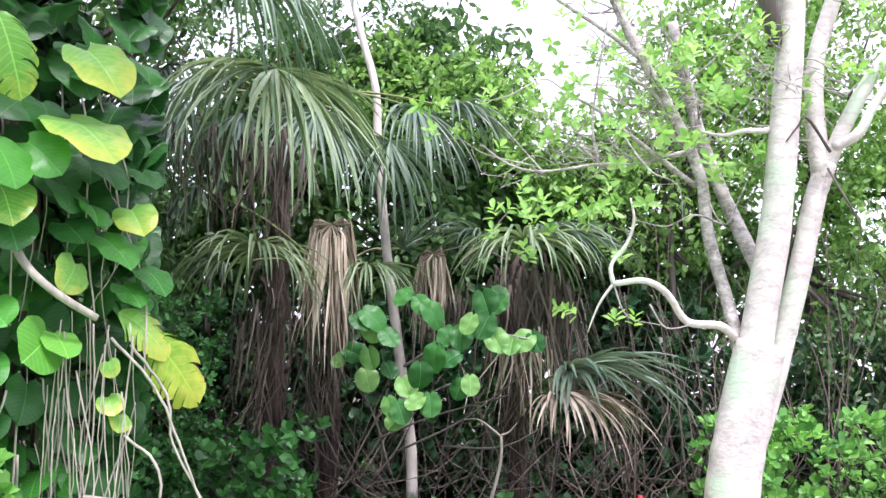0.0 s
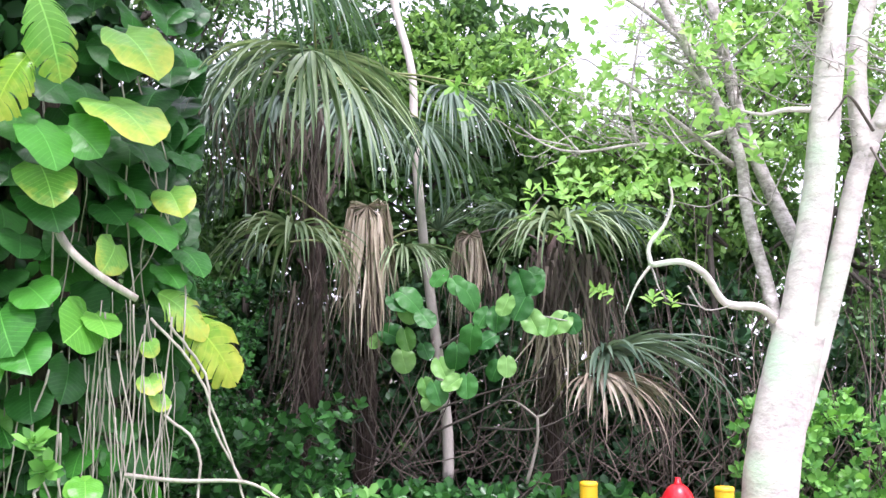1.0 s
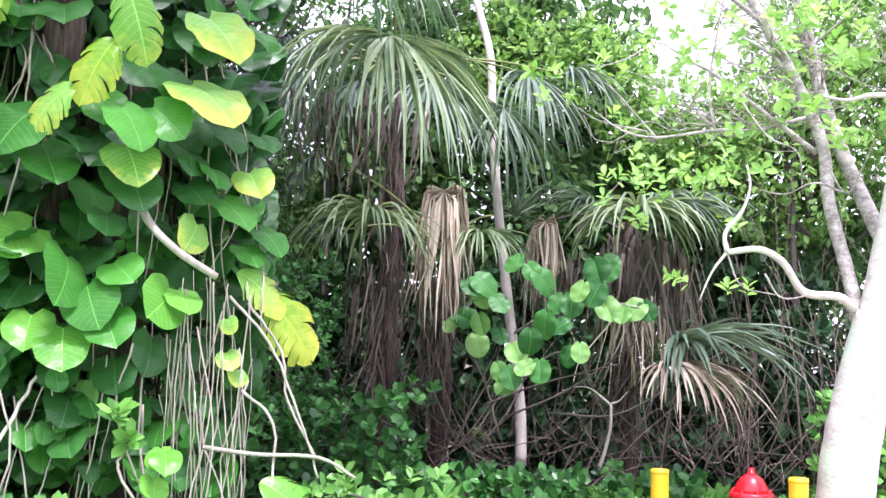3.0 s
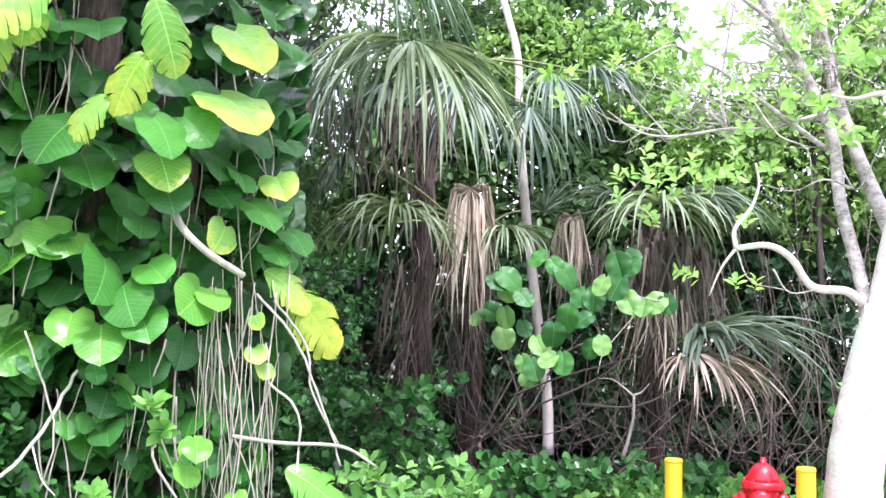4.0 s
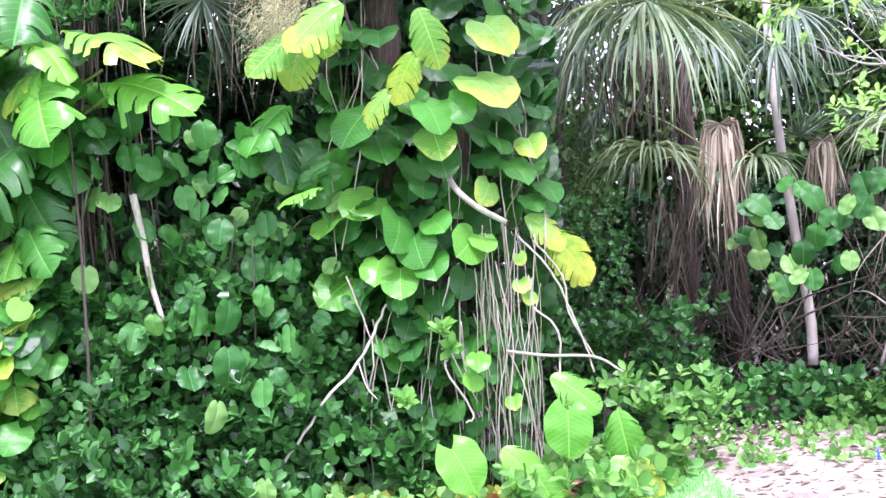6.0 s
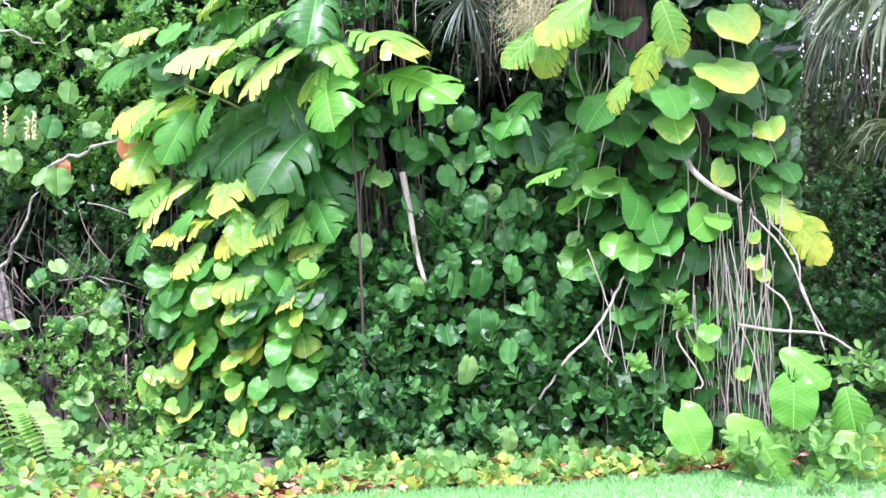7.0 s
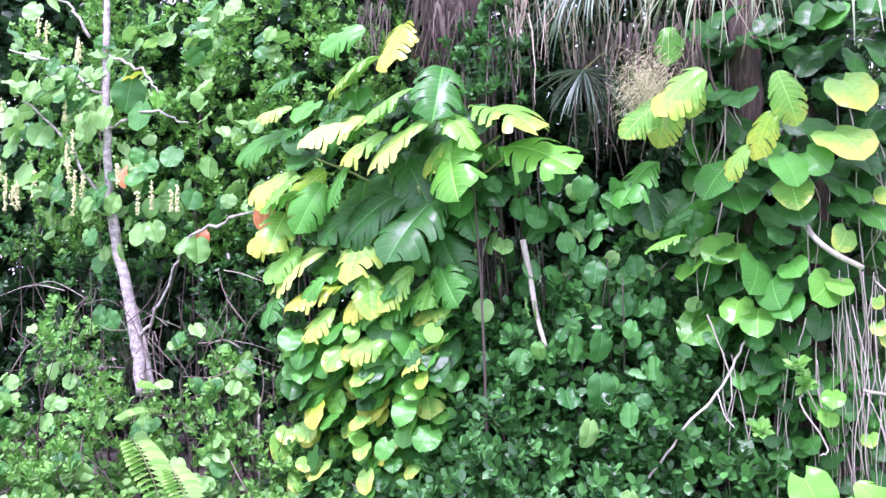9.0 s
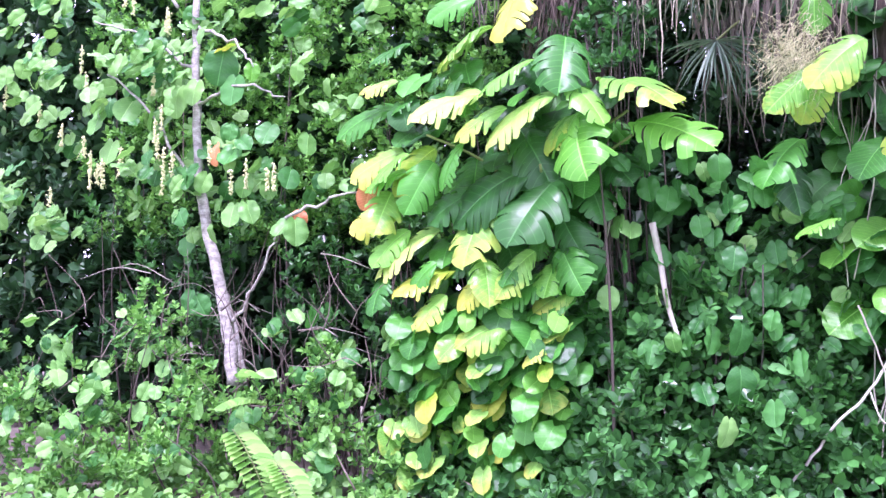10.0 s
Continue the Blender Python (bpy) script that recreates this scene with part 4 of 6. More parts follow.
part("limb", mesh_from("limb", *tube([(2.73, 7.20, 2.96), (2.71, 7.25, 3.46), (2.76, 7.30, 3.90), (2.90, 7.30, 4.33), (3.02, 7.30, 4.76)], 0.075, 0.05, 12), M_WHITEBARK), white)
part("limb", mesh_from("limb", *tube([(2.75, 7.20, 3.04), (2.89, 7.15, 3.35), (3.06, 7.10, 3.66), (3.31, 7.10, 3.98)], 0.06, 0.045, 12), M_WHITEBARK), white)
part("limb", mesh_from("limb", *tube([(2.80, 7.15, 3.18), (2.96, 7.10, 3.27), (3.07, 7.10, 3.46), (3.26, 7.10, 3.74)], 0.04, 0.03, 10), M_WHITEBARK), white)
part("limb", mesh_from("limb", *tube([(2.10, 7.15, 1.72), (2.06, 7.30, 2.09), (1.96, 7.40, 2.59), (1.93, 7.50, 3.07), (1.74, 7.50, 3.55), (1.54, 7.50, 3.95), (1.36, 7.50, 4.36), (1.26, 7.50, 4.63)], 0.05, 0.034, 11), M_GREYBARK), white)
part("limb", mesh_from("limb", *tube([(2.29, 7.30, 2.33), (2.21, 7.60, 2.70), (2.11, 7.80, 3.09), (2.00, 7.90, 3.52), (1.94, 8.00, 3.92), (1.84, 8.00, 4.44)], 0.058, 0.042, 11), M_GREYBARK), white)
part("limb", mesh_from("limb", *tube([(2.06, 7.10, 1.84), (1.94, 7.00, 1.92), (1.72, 7.00, 1.95), (1.58, 6.90, 2.13), (1.43, 6.90, 2.22), (1.22, 6.90, 2.20)], 0.032, 0.020, 10), M_WHITEBARK), white)
part("branch", mesh_from("branch", *joined([tube([(1.22, 6.90, 2.20), (1.21, 6.90, 2.33), (1.32, 6.90, 2.48), (1.37, 6.90, 2.64), (1.35, 6.90, 2.79)], 0.018, 0.007, 7), tube([(1.22, 6.90, 2.20), (1.12, 6.90, 2.06), (1.04, 6.90, 1.87)], 0.012, 0.004, 6)]), M_WHITEBARK), white)
part("branch", mesh_from("branch", *tube([(1.89, 7.50, 2.99), (1.67, 7.40, 3.14), (1.38, 7.30, 3.35), (1.14, 7.30, 3.55), (0.93, 7.30, 3.66)], 0.022, 0.010, 8), M_GREYBARK), white)
part("branch", mesh_from("branch", *tube([(1.82, 7.50, 3.25), (1.47, 7.40, 3.14), (1.17, 7.30, 3.12), (0.76, 7.20, 3.05), (0.51, 7.20, 3.11), (0.31, 7.20, 3.26)], 0.016, 0.006, 7), M_GREYBARK), white)
part("branch", mesh_from("branch", *tube([(1.17, 7.30, 3.12), (1.13, 7.30, 3.42), (1.19, 7.30, 3.85), (1.26, 7.30, 4.24)], 0.012, 0.006, 6), M_GREYBARK), white)
part("branch", mesh_from("branch", *tube([(2.32, 7.00, 3.27), (2.14, 6.90, 3.25), (1.99, 6.90, 3.22), (1.84, 6.90, 3.25)], 0.022, 0.008, 8), M_WHITEBARK), white)
part("branch", mesh_from("branch", *tube([(1.74, 7.50, 3.55), (1.58, 7.50, 3.73), (1.37, 7.50, 3.87)], 0.02, 0.012, 8), M_WHITEBARK), white)
part("branch", mesh_from("branch", *tube([(1.54, 7.50, 3.95), (1.28, 7.40, 4.14), (0.95, 7.40, 4.38), (0.78, 7.40, 4.51)], 0.02, 0.012, 8), M_GREYBARK), white)
part("branch", mesh_from("branch", *tube([(2.76, 7.10, 3.14), (2.56, 6.90, 3.33), (2.49, 6.90, 3.27), (2.41, 6.90, 3.17)], 0.012, 0.005, 6), M_TWIG), white)
part("branch", mesh_from("branch", *tube([(2.74, 7.10, 3.02), (2.76, 6.90, 2.82), (2.86, 6.90, 2.62), (2.88, 6.90, 2.51)], 0.01, 0.005, 6), M_TWIG), white)
part("branch", mesh_from("branch", *tube([(1.93, 7.50, 2.99), (2.05, 7.30, 2.66), (2.15, 7.20, 2.84), (2.22, 7.20, 3.00)], 0.008, 0.004, 5), M_GREYBARK), white)
part("knot", mesh_from("knot", *tube([(2.39, 6.98, 3.88), (2.36, 6.93, 4.03), (2.33, 6.90, 4.18), (2.35, 6.90, 4.35)], 0.05, 0.075, 10), M_TWIG), white)


SPRAYS = []


def spray(owner, centre, spread, n, leaf=0.085):
    """A loose bunch of twig tips, each with a ring of soft leaflets."""
    k = max(2, n // 9)
    c = np.array(centre) + rng.normal(0, 1.15, (k, 3)) * np.array(spread)
    v, f = rosettes(c, np.array([0, -0.35, 0.35]) + rng.normal(0, 0.35, (k, 3)), leaf * 1.1, 7, 1.5, 0.5)
    SPRAYS.append((v, f))


for c, s, k in zip([(0.91, 7.00, 2.76), (0.63, 7.00, 2.76), (0.40, 6.90, 2.69), (1.14, 7.00, 2.78), (0.93, 6.80, 2.03), (1.26, 6.80, 2.00), (0.07, 7.10, 3.52), (0.75, 6.90, 2.72)],
                   ((0.2, 0.1, 0.05), (0.16, 0.1, 0.05), (0.1, 0.08, 0.05), (0.14, 0.1, 0.05), (0.05, 0.05, 0.03), (0.09, 0.05, 0.02), (0.12, 0.05, 0.03), (0.2, 0.1, 0.06)), (60, 45, 26, 40, 16, 20, 20, 40)):
    spray(white, c, s, k)
for c in [(1.73, 7.30, 4.05), (1.99, 7.40, 3.95), (2.14, 7.20, 3.63), (1.95, 7.10, 3.27), (2.14, 7.10, 3.19), (1.56, 7.40, 3.57), (1.06, 7.00, 2.46), (0.47, 6.90, 2.45), (1.45, 7.40, 3.92), (1.28, 7.40, 4.10)]:
    spray(white, c, (0.14, 0.12, 0.08), 24)
for c in [(2.23, 7.00, 3.81), (1.88, 7.20, 4.06), (0.94, 7.40, 3.93), (0.52, 7.50, 3.80), (1.38, 7.50, 4.36), (2.77, 6.90, 3.68), (3.11, 7.20, 4.03), (1.34, 7.30, 3.29), (0.31, 7.20, 3.58), (0.69, 7.40, 3.81), (2.09, 7.10, 3.85)]:
    spray(white, c, (0.18, 0.15, 0.1), 26)


for c in [(1.12, 7.20, 3.56), (1.49, 7.30, 3.78), (1.88, 6.90, 3.48), (1.70, 7.00, 3.15), (2.02, 6.90, 3.12), (1.24, 7.20, 3.34), (1.89, 7.00, 3.80), (0.91, 7.40, 3.84)]:
    spray(white, c, (0.18, 0.14, 0.1), 34)
for pts in ([(0.93, 7.30, 3.68), (0.77, 7.20, 3.74), (0.52, 7.10, 3.59), (0.32, 7.00, 3.52)], [(0.76, 7.20, 3.05), (0.64, 7.20, 3.19), (0.43, 7.20, 3.43), (0.31, 7.20, 3.49)], [(1.34, 7.30, 3.35), (1.52, 7.20, 3.05), (1.72, 7.20, 2.93), (1.75, 7.20, 2.64)], [(2.05, 7.30, 2.66), (1.83, 7.20, 2.72), (1.63, 7.20, 2.64), (1.40, 7.20, 2.69)],
            [(1.94, 8.00, 3.92), (2.26, 7.90, 4.21), (2.43, 7.80, 4.44), (2.48, 7.80, 4.72)], [(1.47, 7.40, 3.14), (1.26, 7.30, 3.29), (1.18, 7.30, 3.51)], [(1.46, 6.90, 2.06), (1.57, 6.90, 1.90), (1.80, 6.90, 1.94)], [(1.22, 6.90, 2.20), (1.31, 6.90, 1.98), (1.53, 6.90, 1.92)]):
    part("branch", mesh_from("branch", *tube(pts, 0.008, 0.003, 6), M_GREYBARK), white)
bare = []
for q0, q1, m in (((1.90, 7.50, 3.10), (1.30, 7.50, 4.50), 26), ((2.10, 7.80, 3.10), (1.85, 8.00, 4.40), 20), ((2.45, 7.00, 3.3), (2.55, 7.0, 4.6), 12), ((2.75, 7.2, 3.1), (3.2, 7.2, 4.4), 16), ((1.6, 7.40, 3.2), (0.6, 7.25, 3.1), 16)):
    q0, q1 = np.array(q0), np.array(q1)
    for i in range(m):
        a = q0 + (q1 - q0) * R3(0, 1)
        d = np.array([R3(-1.0, 0.35), R3(-0.4, 0.4), R3(-0.15, 0.45)]) * R3(0.5, 1.1)
        b = a + d
        bare.append(tube([a, a + d * 0.35 + rng.normal(0, 0.05, 3), a + d * 0.7 + rng.normal(0, 0.06, 3), b], R3(0.005, 0.009), 0.002, 5, 4))
        for j in range(3):
            e = a + d * R3(0.3, 0.9)
            bare.append(tube([e, e + rng.normal(0, 0.08, 3), e + np.array([R3(-0.3, 0.15), R3(-0.15, 0.15), R3(-0.15, 0.22)])], 0.004, 0.0015, 4, 3))
        if R3(0, 1) < 0.4:
            spray(white, b, (0.09, 0.09, 0.05), 12)
tagged(part("twig_spray", mesh_from("twig_spray", *joined(bare), M_GREYBARK), white, "fine pale bare twigs"), kind="stuff")
count, fs = 0, []
for v, f in SPRAYS:
    fs.append(f + count)
    count += len(v)
tagged(part("leaf_sprays", fast_mesh("leaf_sprays", np.vstack([v for v, f in SPRAYS]), np.vstack(fs), M_SPRING), white, "fresh light green leaf sprays"), kind="stuff")


# ---- hydrant and bollards ----
def lathe(profile, sides=24):
    v, f = [], []
    for r, z in profile:
        for j in range(sides):
            a = 2 * math.pi * j / sides
            v.append((r * math.cos(a), r * math.sin(a), z))
    for i in range(len(profile) - 1):
        for j in range(sides):
            k = (j + 1) % sides
            f.append((i * sides + j, i * sides + k, (i + 1) * sides + k, (i + 1) * sides + j))
    f.append(tuple(range(sides))[::-1])
    f.append(tuple(range((len(profile) - 1) * sides, len(profile) * sides)))
    return v, f


def turned(pf, m, sides=20):
    v, f = lathe(pf, sides)
    return [tuple(m @ Vector(p)) for p in v], f


def hydrant(x, y):
    ob = thing("fire_hydrant", "glossy red cast-iron fire hydrant on sandy ground", "fire hydrant", (x, y, 0))
    at = Matrix.Translation((x, y, 0))
    put = lambda name, pf, m=Matrix(), label="", mat=M_RED, sides=24: part(name, mesh_from(name, *turned(pf, at @ m, sides), mat), ob, label)
    put("base_flange", [(0.135, -0.03), (0.15, 0.0), (0.15, 0.035), (0.12, 0.045), (0.108, 0.05)])
    put("barrel", [(0.105, 0.04), (0.1, 0.2), (0.1, 0.33), (0.106, 0.335), (0.106, 0.35), (0.1, 0.36), (0.115, 0.42), (0.118, 0.47), (0.112, 0.53), (0.105, 0.55)])
    put("bonnet_flange", [(0.1, 0.53), (0.145, 0.535), (0.15, 0.545), (0.15, 0.575), (0.14, 0.585), (0.1, 0.59)])
    put("bonnet", [(0.118, 0.58), (0.112, 0.61), (0.095, 0.65), (0.07, 0.685), (0.045, 0.702), (0.03, 0.708)])
    put("operating_nut", [(0.03, 0.70), (0.032, 0.715), (0.024, 0.72), (0.022, 0.748), (0.018, 0.752)], sides=5)
    for k, (rz, r, ln) in enumerate(((-100, 0.075, 0.11), (170, 0.05, 0.1), (-10, 0.05, 0.1))):
        m = Matrix.Translation((0, 0, 0.46)) @ Matrix.Rotation(radians(rz), 4, "Z") @ Matrix.Rotation(radians(90), 4, "Y")
        cap = put("outlet_cap", [(r * 0.8, 0.07), (r * 0.85, 0.105), (r, 0.107), (r * 1.02, 0.12), (r, 0.135 + ln * 0.2), (r * 0.7, 0.14 + ln * 0.3), (r * 0.3, 0.142 + ln * 0.35)], m)
        nv, nf = turned([(0.016, 0.135 + ln * 0.35), (0.016, 0.17 + ln * 0.35), (0.012, 0.173 + ln * 0.35)], at @ m, 5)
        part("cap_nut", mesh_from("cap_nut", nv, nf, M_RED, False), cap)
    for j in range(8):
        a = j * math.pi / 4 + 0.2
        put("bolt", [(0.012, 0.52), (0.012, 0.6), (0.009, 0.604)], Matrix.Translation((0.132 * math.cos(a), 0.132 * math.sin(a), 0)), sides=6)
    part("chain", mesh_from("chain", *tube([(x - 0.16, y - 0.02, 0.44), (x - 0.175, y - 0.03, 0.3), (x - 0.165, y - 0.03, 0.2), (x - 0.12, y - 0.03, 0.17)], 0.007, 0.007, 6), M_RED), ob)
    part("emblem", mesh_from("emblem", *turned([(0.02, 0.0), (0.02, 0.006)], at @ Matrix.Translation((0.03, -0.1, 0.29)) @ Matrix.Rotation(radians(90), 4, "X"), 12), M_YELLOW), ob, "small round yellow badge")
    return ob


hydrant(1.42, 7.38)
tagged(new("concrete_pad", mesh_from("concrete_pad", *turned([(0.24, -0.05), (0.24, 0.012), (0.22, 0.02)], Matrix.Translation((1.42, 7.38, 0)), 4), M_CONC, False)), "small square concrete pad under the hydrant", "pad", kind="structure")


def bollard(x, y, h):
    ob = thing("bollard", "plain bright yellow steel pipe bollard in sandy ground", "bollard", (x, y, 0), "bollards round the hydrant")
    part("pipe", mesh_from("pipe", *turned([(0.062, -0.25), (0.062, 0.3), (0.062, h - 0.04), (0.063, h - 0.035)], Matrix.Translation((x, y, 0)), 20), M_YELLOW), ob)
    part("cap", mesh_from("cap", *turned([(0.064, h - 0.035), (0.065, h - 0.015), (0.058, h - 0.003), (0.03, h)], Matrix.Translation((x, y, 0)), 20), M_YELLOW), ob)


bollard(0.80, 7.34, 0.72)
bollard(1.66, 6.88, 0.75)
flag = thing("marker_flag", "small blue utility marker flag on a wire", "flag", (0.62, 6.90, 0.01))
fx = np.array((0.62, 6.90, 0.07))
part("wire", mesh_from("wire", *tube([fx * np.array([1, 1, 0]), fx + UP * 0.03], 0.003, 0.003, 5, 2), M_WIRE), flag)
part("cloth", mesh_from("cloth", *tube([fx + UP * 0.03, fx + np.array([0.01, 0, -0.05]), fx + np.array([0.03, 0, -0.1])], 0.004, 0.022, 6, 3), M_BLUE), flag)

# ---- vine column ----
vine = thing("climbing_vine", "giant heart-leaved climbing vine smothering a palm trunk", "vine", H(0.5, 0.0, 0))
put_leaf(vine, "split", "l", 1.30, -0.87, 3.31, 0.30, 100, spread_flat=True)
put_leaf(vine, "heart", "d", 0.90, -1.00, 3.23, 0.32, 90)
put_leaf(vine, "split", "l", 0.53, -1.17, 3.20, 0.38, 70, spread_flat=True)
put_leaf(vine, "heart", "l", 0.06, -0.96, 3.22, 0.40, 25)
put_leaf(vine, "split", "y", 0.72, -1.13, 2.94, 0.34, 120, spread_flat=True)
put_leaf(vine, "heart", "l", 0.11, -0.99, 2.86, 0.48, 30)
put_leaf(vine, "split", "l", 0.94, -1.03, 2.73, 0.30, 140, spread_flat=True)
put_leaf(vine, "heart", "l", 0.51, -0.98, 2.48, 0.32, 70)
put_leaf(vine, "heart", "l", -0.18, -0.68, 2.45, 0.27, 80)
put_leaf(vine, "split", "l", 1.53, -0.77, 3.19, 0.44, 110, spread_flat=True)
put_leaf(vine, "split", "y", -0.45, -0.55, 1.67, 0.44, 45, spread_flat=True)
put_leaf(vine, "split", "l", -0.27, -0.60, 1.85, 0.33, 30, spread_flat=True)
put_leaf(vine, "heart", "m", 0.51, -1.10, 2.63, 0.31, 30)
put_leaf(vine, "heart", "m", 0.92, -0.83, 2.44, 0.36, 60)
put_leaf(vine, "heart", "m", 0.35, -1.00, 2.70, 0.30, 40)
put_leaf(vine, "heart", "m", 1.11, -0.94, 2.60, 0.38, 170)
put_leaf(vine, "heart", "d", 0.48, -0.90, 2.34, 0.32, 60)
put_leaf(vine, "heart", "m", 1.44, -0.59, 2.17, 0.38, 160)
put_leaf(vine, "heart", "m", 1.28, -0.67, 2.29, 0.34, 150)
put_leaf(vine, "heart", "d", 1.49, -0.58, 2.42, 0.38, 150)
put_leaf(vine, "heart", "l", 0.15, -0.83, 2.09, 0.23, 100)
put_leaf(vine, "heart", "m", -0.09, -0.72, 2.26, 0.30, 20)
put_leaf(vine, "heart", "m", 0.77, -0.89, 1.85, 0.37, 70)
put_leaf(vine, "heart", "m", 0.68, -0.92, 1.70, 0.33, 80)
put_leaf(vine, "heart", "b", 1.34, -0.66, 1.92, 0.41, 170)
put_leaf(vine, "heart", "b", 1.09, -0.74, 2.05, 0.37, 150)
put_leaf(vine, "heart", "b", 0.29, -0.89, 1.71, 0.34, 110)
put_leaf(vine, "heart", "b", 0.98, -0.78, 1.55, 0.29, 100)
put_leaf(vine, "heart", "b", 0.80, -0.90, 1.47, 0.32, 90)
put_leaf(vine, "heart", "b", 1.29, -0.64, 1.42, 0.41, 150)
put_leaf(vine, "heart", "m", 0.57, -0.95, 1.57, 0.30, 80)
put_leaf(vine, "heart", "l", -0.07, -0.74, 1.60, 0.12, 80)
put_leaf(vine, "heart", "l", -0.08, -0.74, 1.41, 0.16, 80)
put_leaf(vine, "heart", "l", -0.14, -0.72, 1.32, 0.14, 90)
put_leaf(vine, "heart", "b", 0.28, -0.91, 0.88, 0.17, 90)
put_leaf(vine, "heart", "b", 0.29, -0.92, 0.73, 0.18, 80)
put_leaf(vine, "heart", "l", 0.01, -0.80, 0.57, 0.15, 90)
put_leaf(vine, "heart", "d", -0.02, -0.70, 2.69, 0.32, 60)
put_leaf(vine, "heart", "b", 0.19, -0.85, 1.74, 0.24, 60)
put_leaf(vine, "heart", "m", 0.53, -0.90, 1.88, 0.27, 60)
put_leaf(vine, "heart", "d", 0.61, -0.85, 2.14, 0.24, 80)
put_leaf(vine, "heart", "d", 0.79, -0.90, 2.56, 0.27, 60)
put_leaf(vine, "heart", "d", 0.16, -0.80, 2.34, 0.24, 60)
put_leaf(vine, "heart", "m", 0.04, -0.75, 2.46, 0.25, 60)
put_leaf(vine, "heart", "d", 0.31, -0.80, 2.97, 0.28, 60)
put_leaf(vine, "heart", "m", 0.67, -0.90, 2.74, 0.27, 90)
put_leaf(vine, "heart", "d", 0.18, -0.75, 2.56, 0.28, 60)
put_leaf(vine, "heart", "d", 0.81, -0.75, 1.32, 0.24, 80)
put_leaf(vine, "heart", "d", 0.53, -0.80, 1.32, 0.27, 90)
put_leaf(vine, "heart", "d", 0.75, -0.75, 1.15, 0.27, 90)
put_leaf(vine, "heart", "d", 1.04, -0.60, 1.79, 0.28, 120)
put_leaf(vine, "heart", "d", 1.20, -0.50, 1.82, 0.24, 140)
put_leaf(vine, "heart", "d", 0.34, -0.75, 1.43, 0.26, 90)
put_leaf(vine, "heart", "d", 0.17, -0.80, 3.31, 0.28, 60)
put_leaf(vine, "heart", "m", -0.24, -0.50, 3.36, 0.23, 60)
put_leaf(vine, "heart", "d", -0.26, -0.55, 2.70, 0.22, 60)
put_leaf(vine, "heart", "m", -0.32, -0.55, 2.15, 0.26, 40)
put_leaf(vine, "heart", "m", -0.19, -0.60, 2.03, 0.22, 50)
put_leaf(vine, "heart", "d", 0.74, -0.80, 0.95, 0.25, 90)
# low leaves at the vine's foot
put_leaf(vine, "split", "l", -0.80, -1.20, 0.11, 0.40, 30, spread_flat=True)
put_leaf(vine, "heart", "b", -0.34, -1.30, 0.41, 0.36, 90, spread_flat=True)
put_leaf(vine, "heart", "b", 0.36, -1.35, 0.19, 0.38, 60, spread_flat=True)
put_leaf(vine, "split", "b", -0.73, -1.15, 0.36, 0.36, 80, spread_flat=True)
put_leaf(vine, "split", "b", -0.42, -1.00, 0.68, 0.39, 30, spread_flat=True)
put_leaf(vine, "split", "b", -0.03, -1.20, 0.19, 0.36, 40, spread_flat=True)
put_leaf(vine, "split", "b", -0.18, -1.25, 0.03, 0.38, 60, spread_flat=True)
put_leaf(vine, "heart", "b", 0.25, -1.00, 0.88, 0.19, 90)
# inner fill leaves, mostly d so the column's interior shade is in their colour
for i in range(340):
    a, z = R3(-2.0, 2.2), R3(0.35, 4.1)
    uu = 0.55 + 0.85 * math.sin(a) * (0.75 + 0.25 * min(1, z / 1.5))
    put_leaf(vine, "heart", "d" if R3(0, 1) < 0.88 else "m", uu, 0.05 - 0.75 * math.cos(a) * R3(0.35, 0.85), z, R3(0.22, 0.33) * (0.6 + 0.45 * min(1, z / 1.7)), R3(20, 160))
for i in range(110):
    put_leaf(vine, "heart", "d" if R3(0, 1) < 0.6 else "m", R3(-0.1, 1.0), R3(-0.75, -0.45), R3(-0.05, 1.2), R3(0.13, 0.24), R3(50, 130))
part("stem", mesh_from("stem", *tube([H(0.5, 0.1, -0.1), H(0.6, 0.05, 1.5), H(0.5, 0.1, 2.4), H(0.6, 0.1, 3.3)], 0.28, 0.2, 14, 8, 0.02), M_PALMBARK), vine, "dark fibrous palm trunk under the vine")
part("limb", mesh_from("limb", *tube([(-2.05, 5.06, 2.30), (-1.92, 4.97, 2.13), (-1.76, 5.00, 1.98), (-1.60, 5.15, 1.86)], 0.023, 0.021, 9), M_ROOT), vine, "bare pale woody stem")


def hanging_root(p, q, r=0.009, bow=0.06):
    p, q = np.array(p, float), np.array(q, float)
    a, b = p + (q - p) * 0.33 + rng.normal(0, bow, 3), p + (q - p) * 0.68 + rng.normal(0, bow, 3)
    part("aerial_root", mesh_from("aerial_root", *tube([p, a, b, q], r * 0.8, r * 0.6, 6, 6, 0.003), M_ROOT), vine)


for i in range(34):
    u0 = R3(-0.2, 0.28)
    hanging_root(H(u0 + R3(-0.1, 0.1), R3(-0.85, -0.55), R3(1.2, 1.95)), H(u0 + R3(-0.15, 0.12), R3(-0.9, -0.4), -0.06), R3(0.003, 0.007), 0.045)
for i in range(14):
    u0 = R3(0.2, 1.3)
    hanging_root(H(u0, R3(-0.85, -0.5), R3(1.1, 1.7)), H(u0 + R3(-0.2, 0.2), R3(-0.8, -0.4), -0.1), R3(0.005, 0.009))
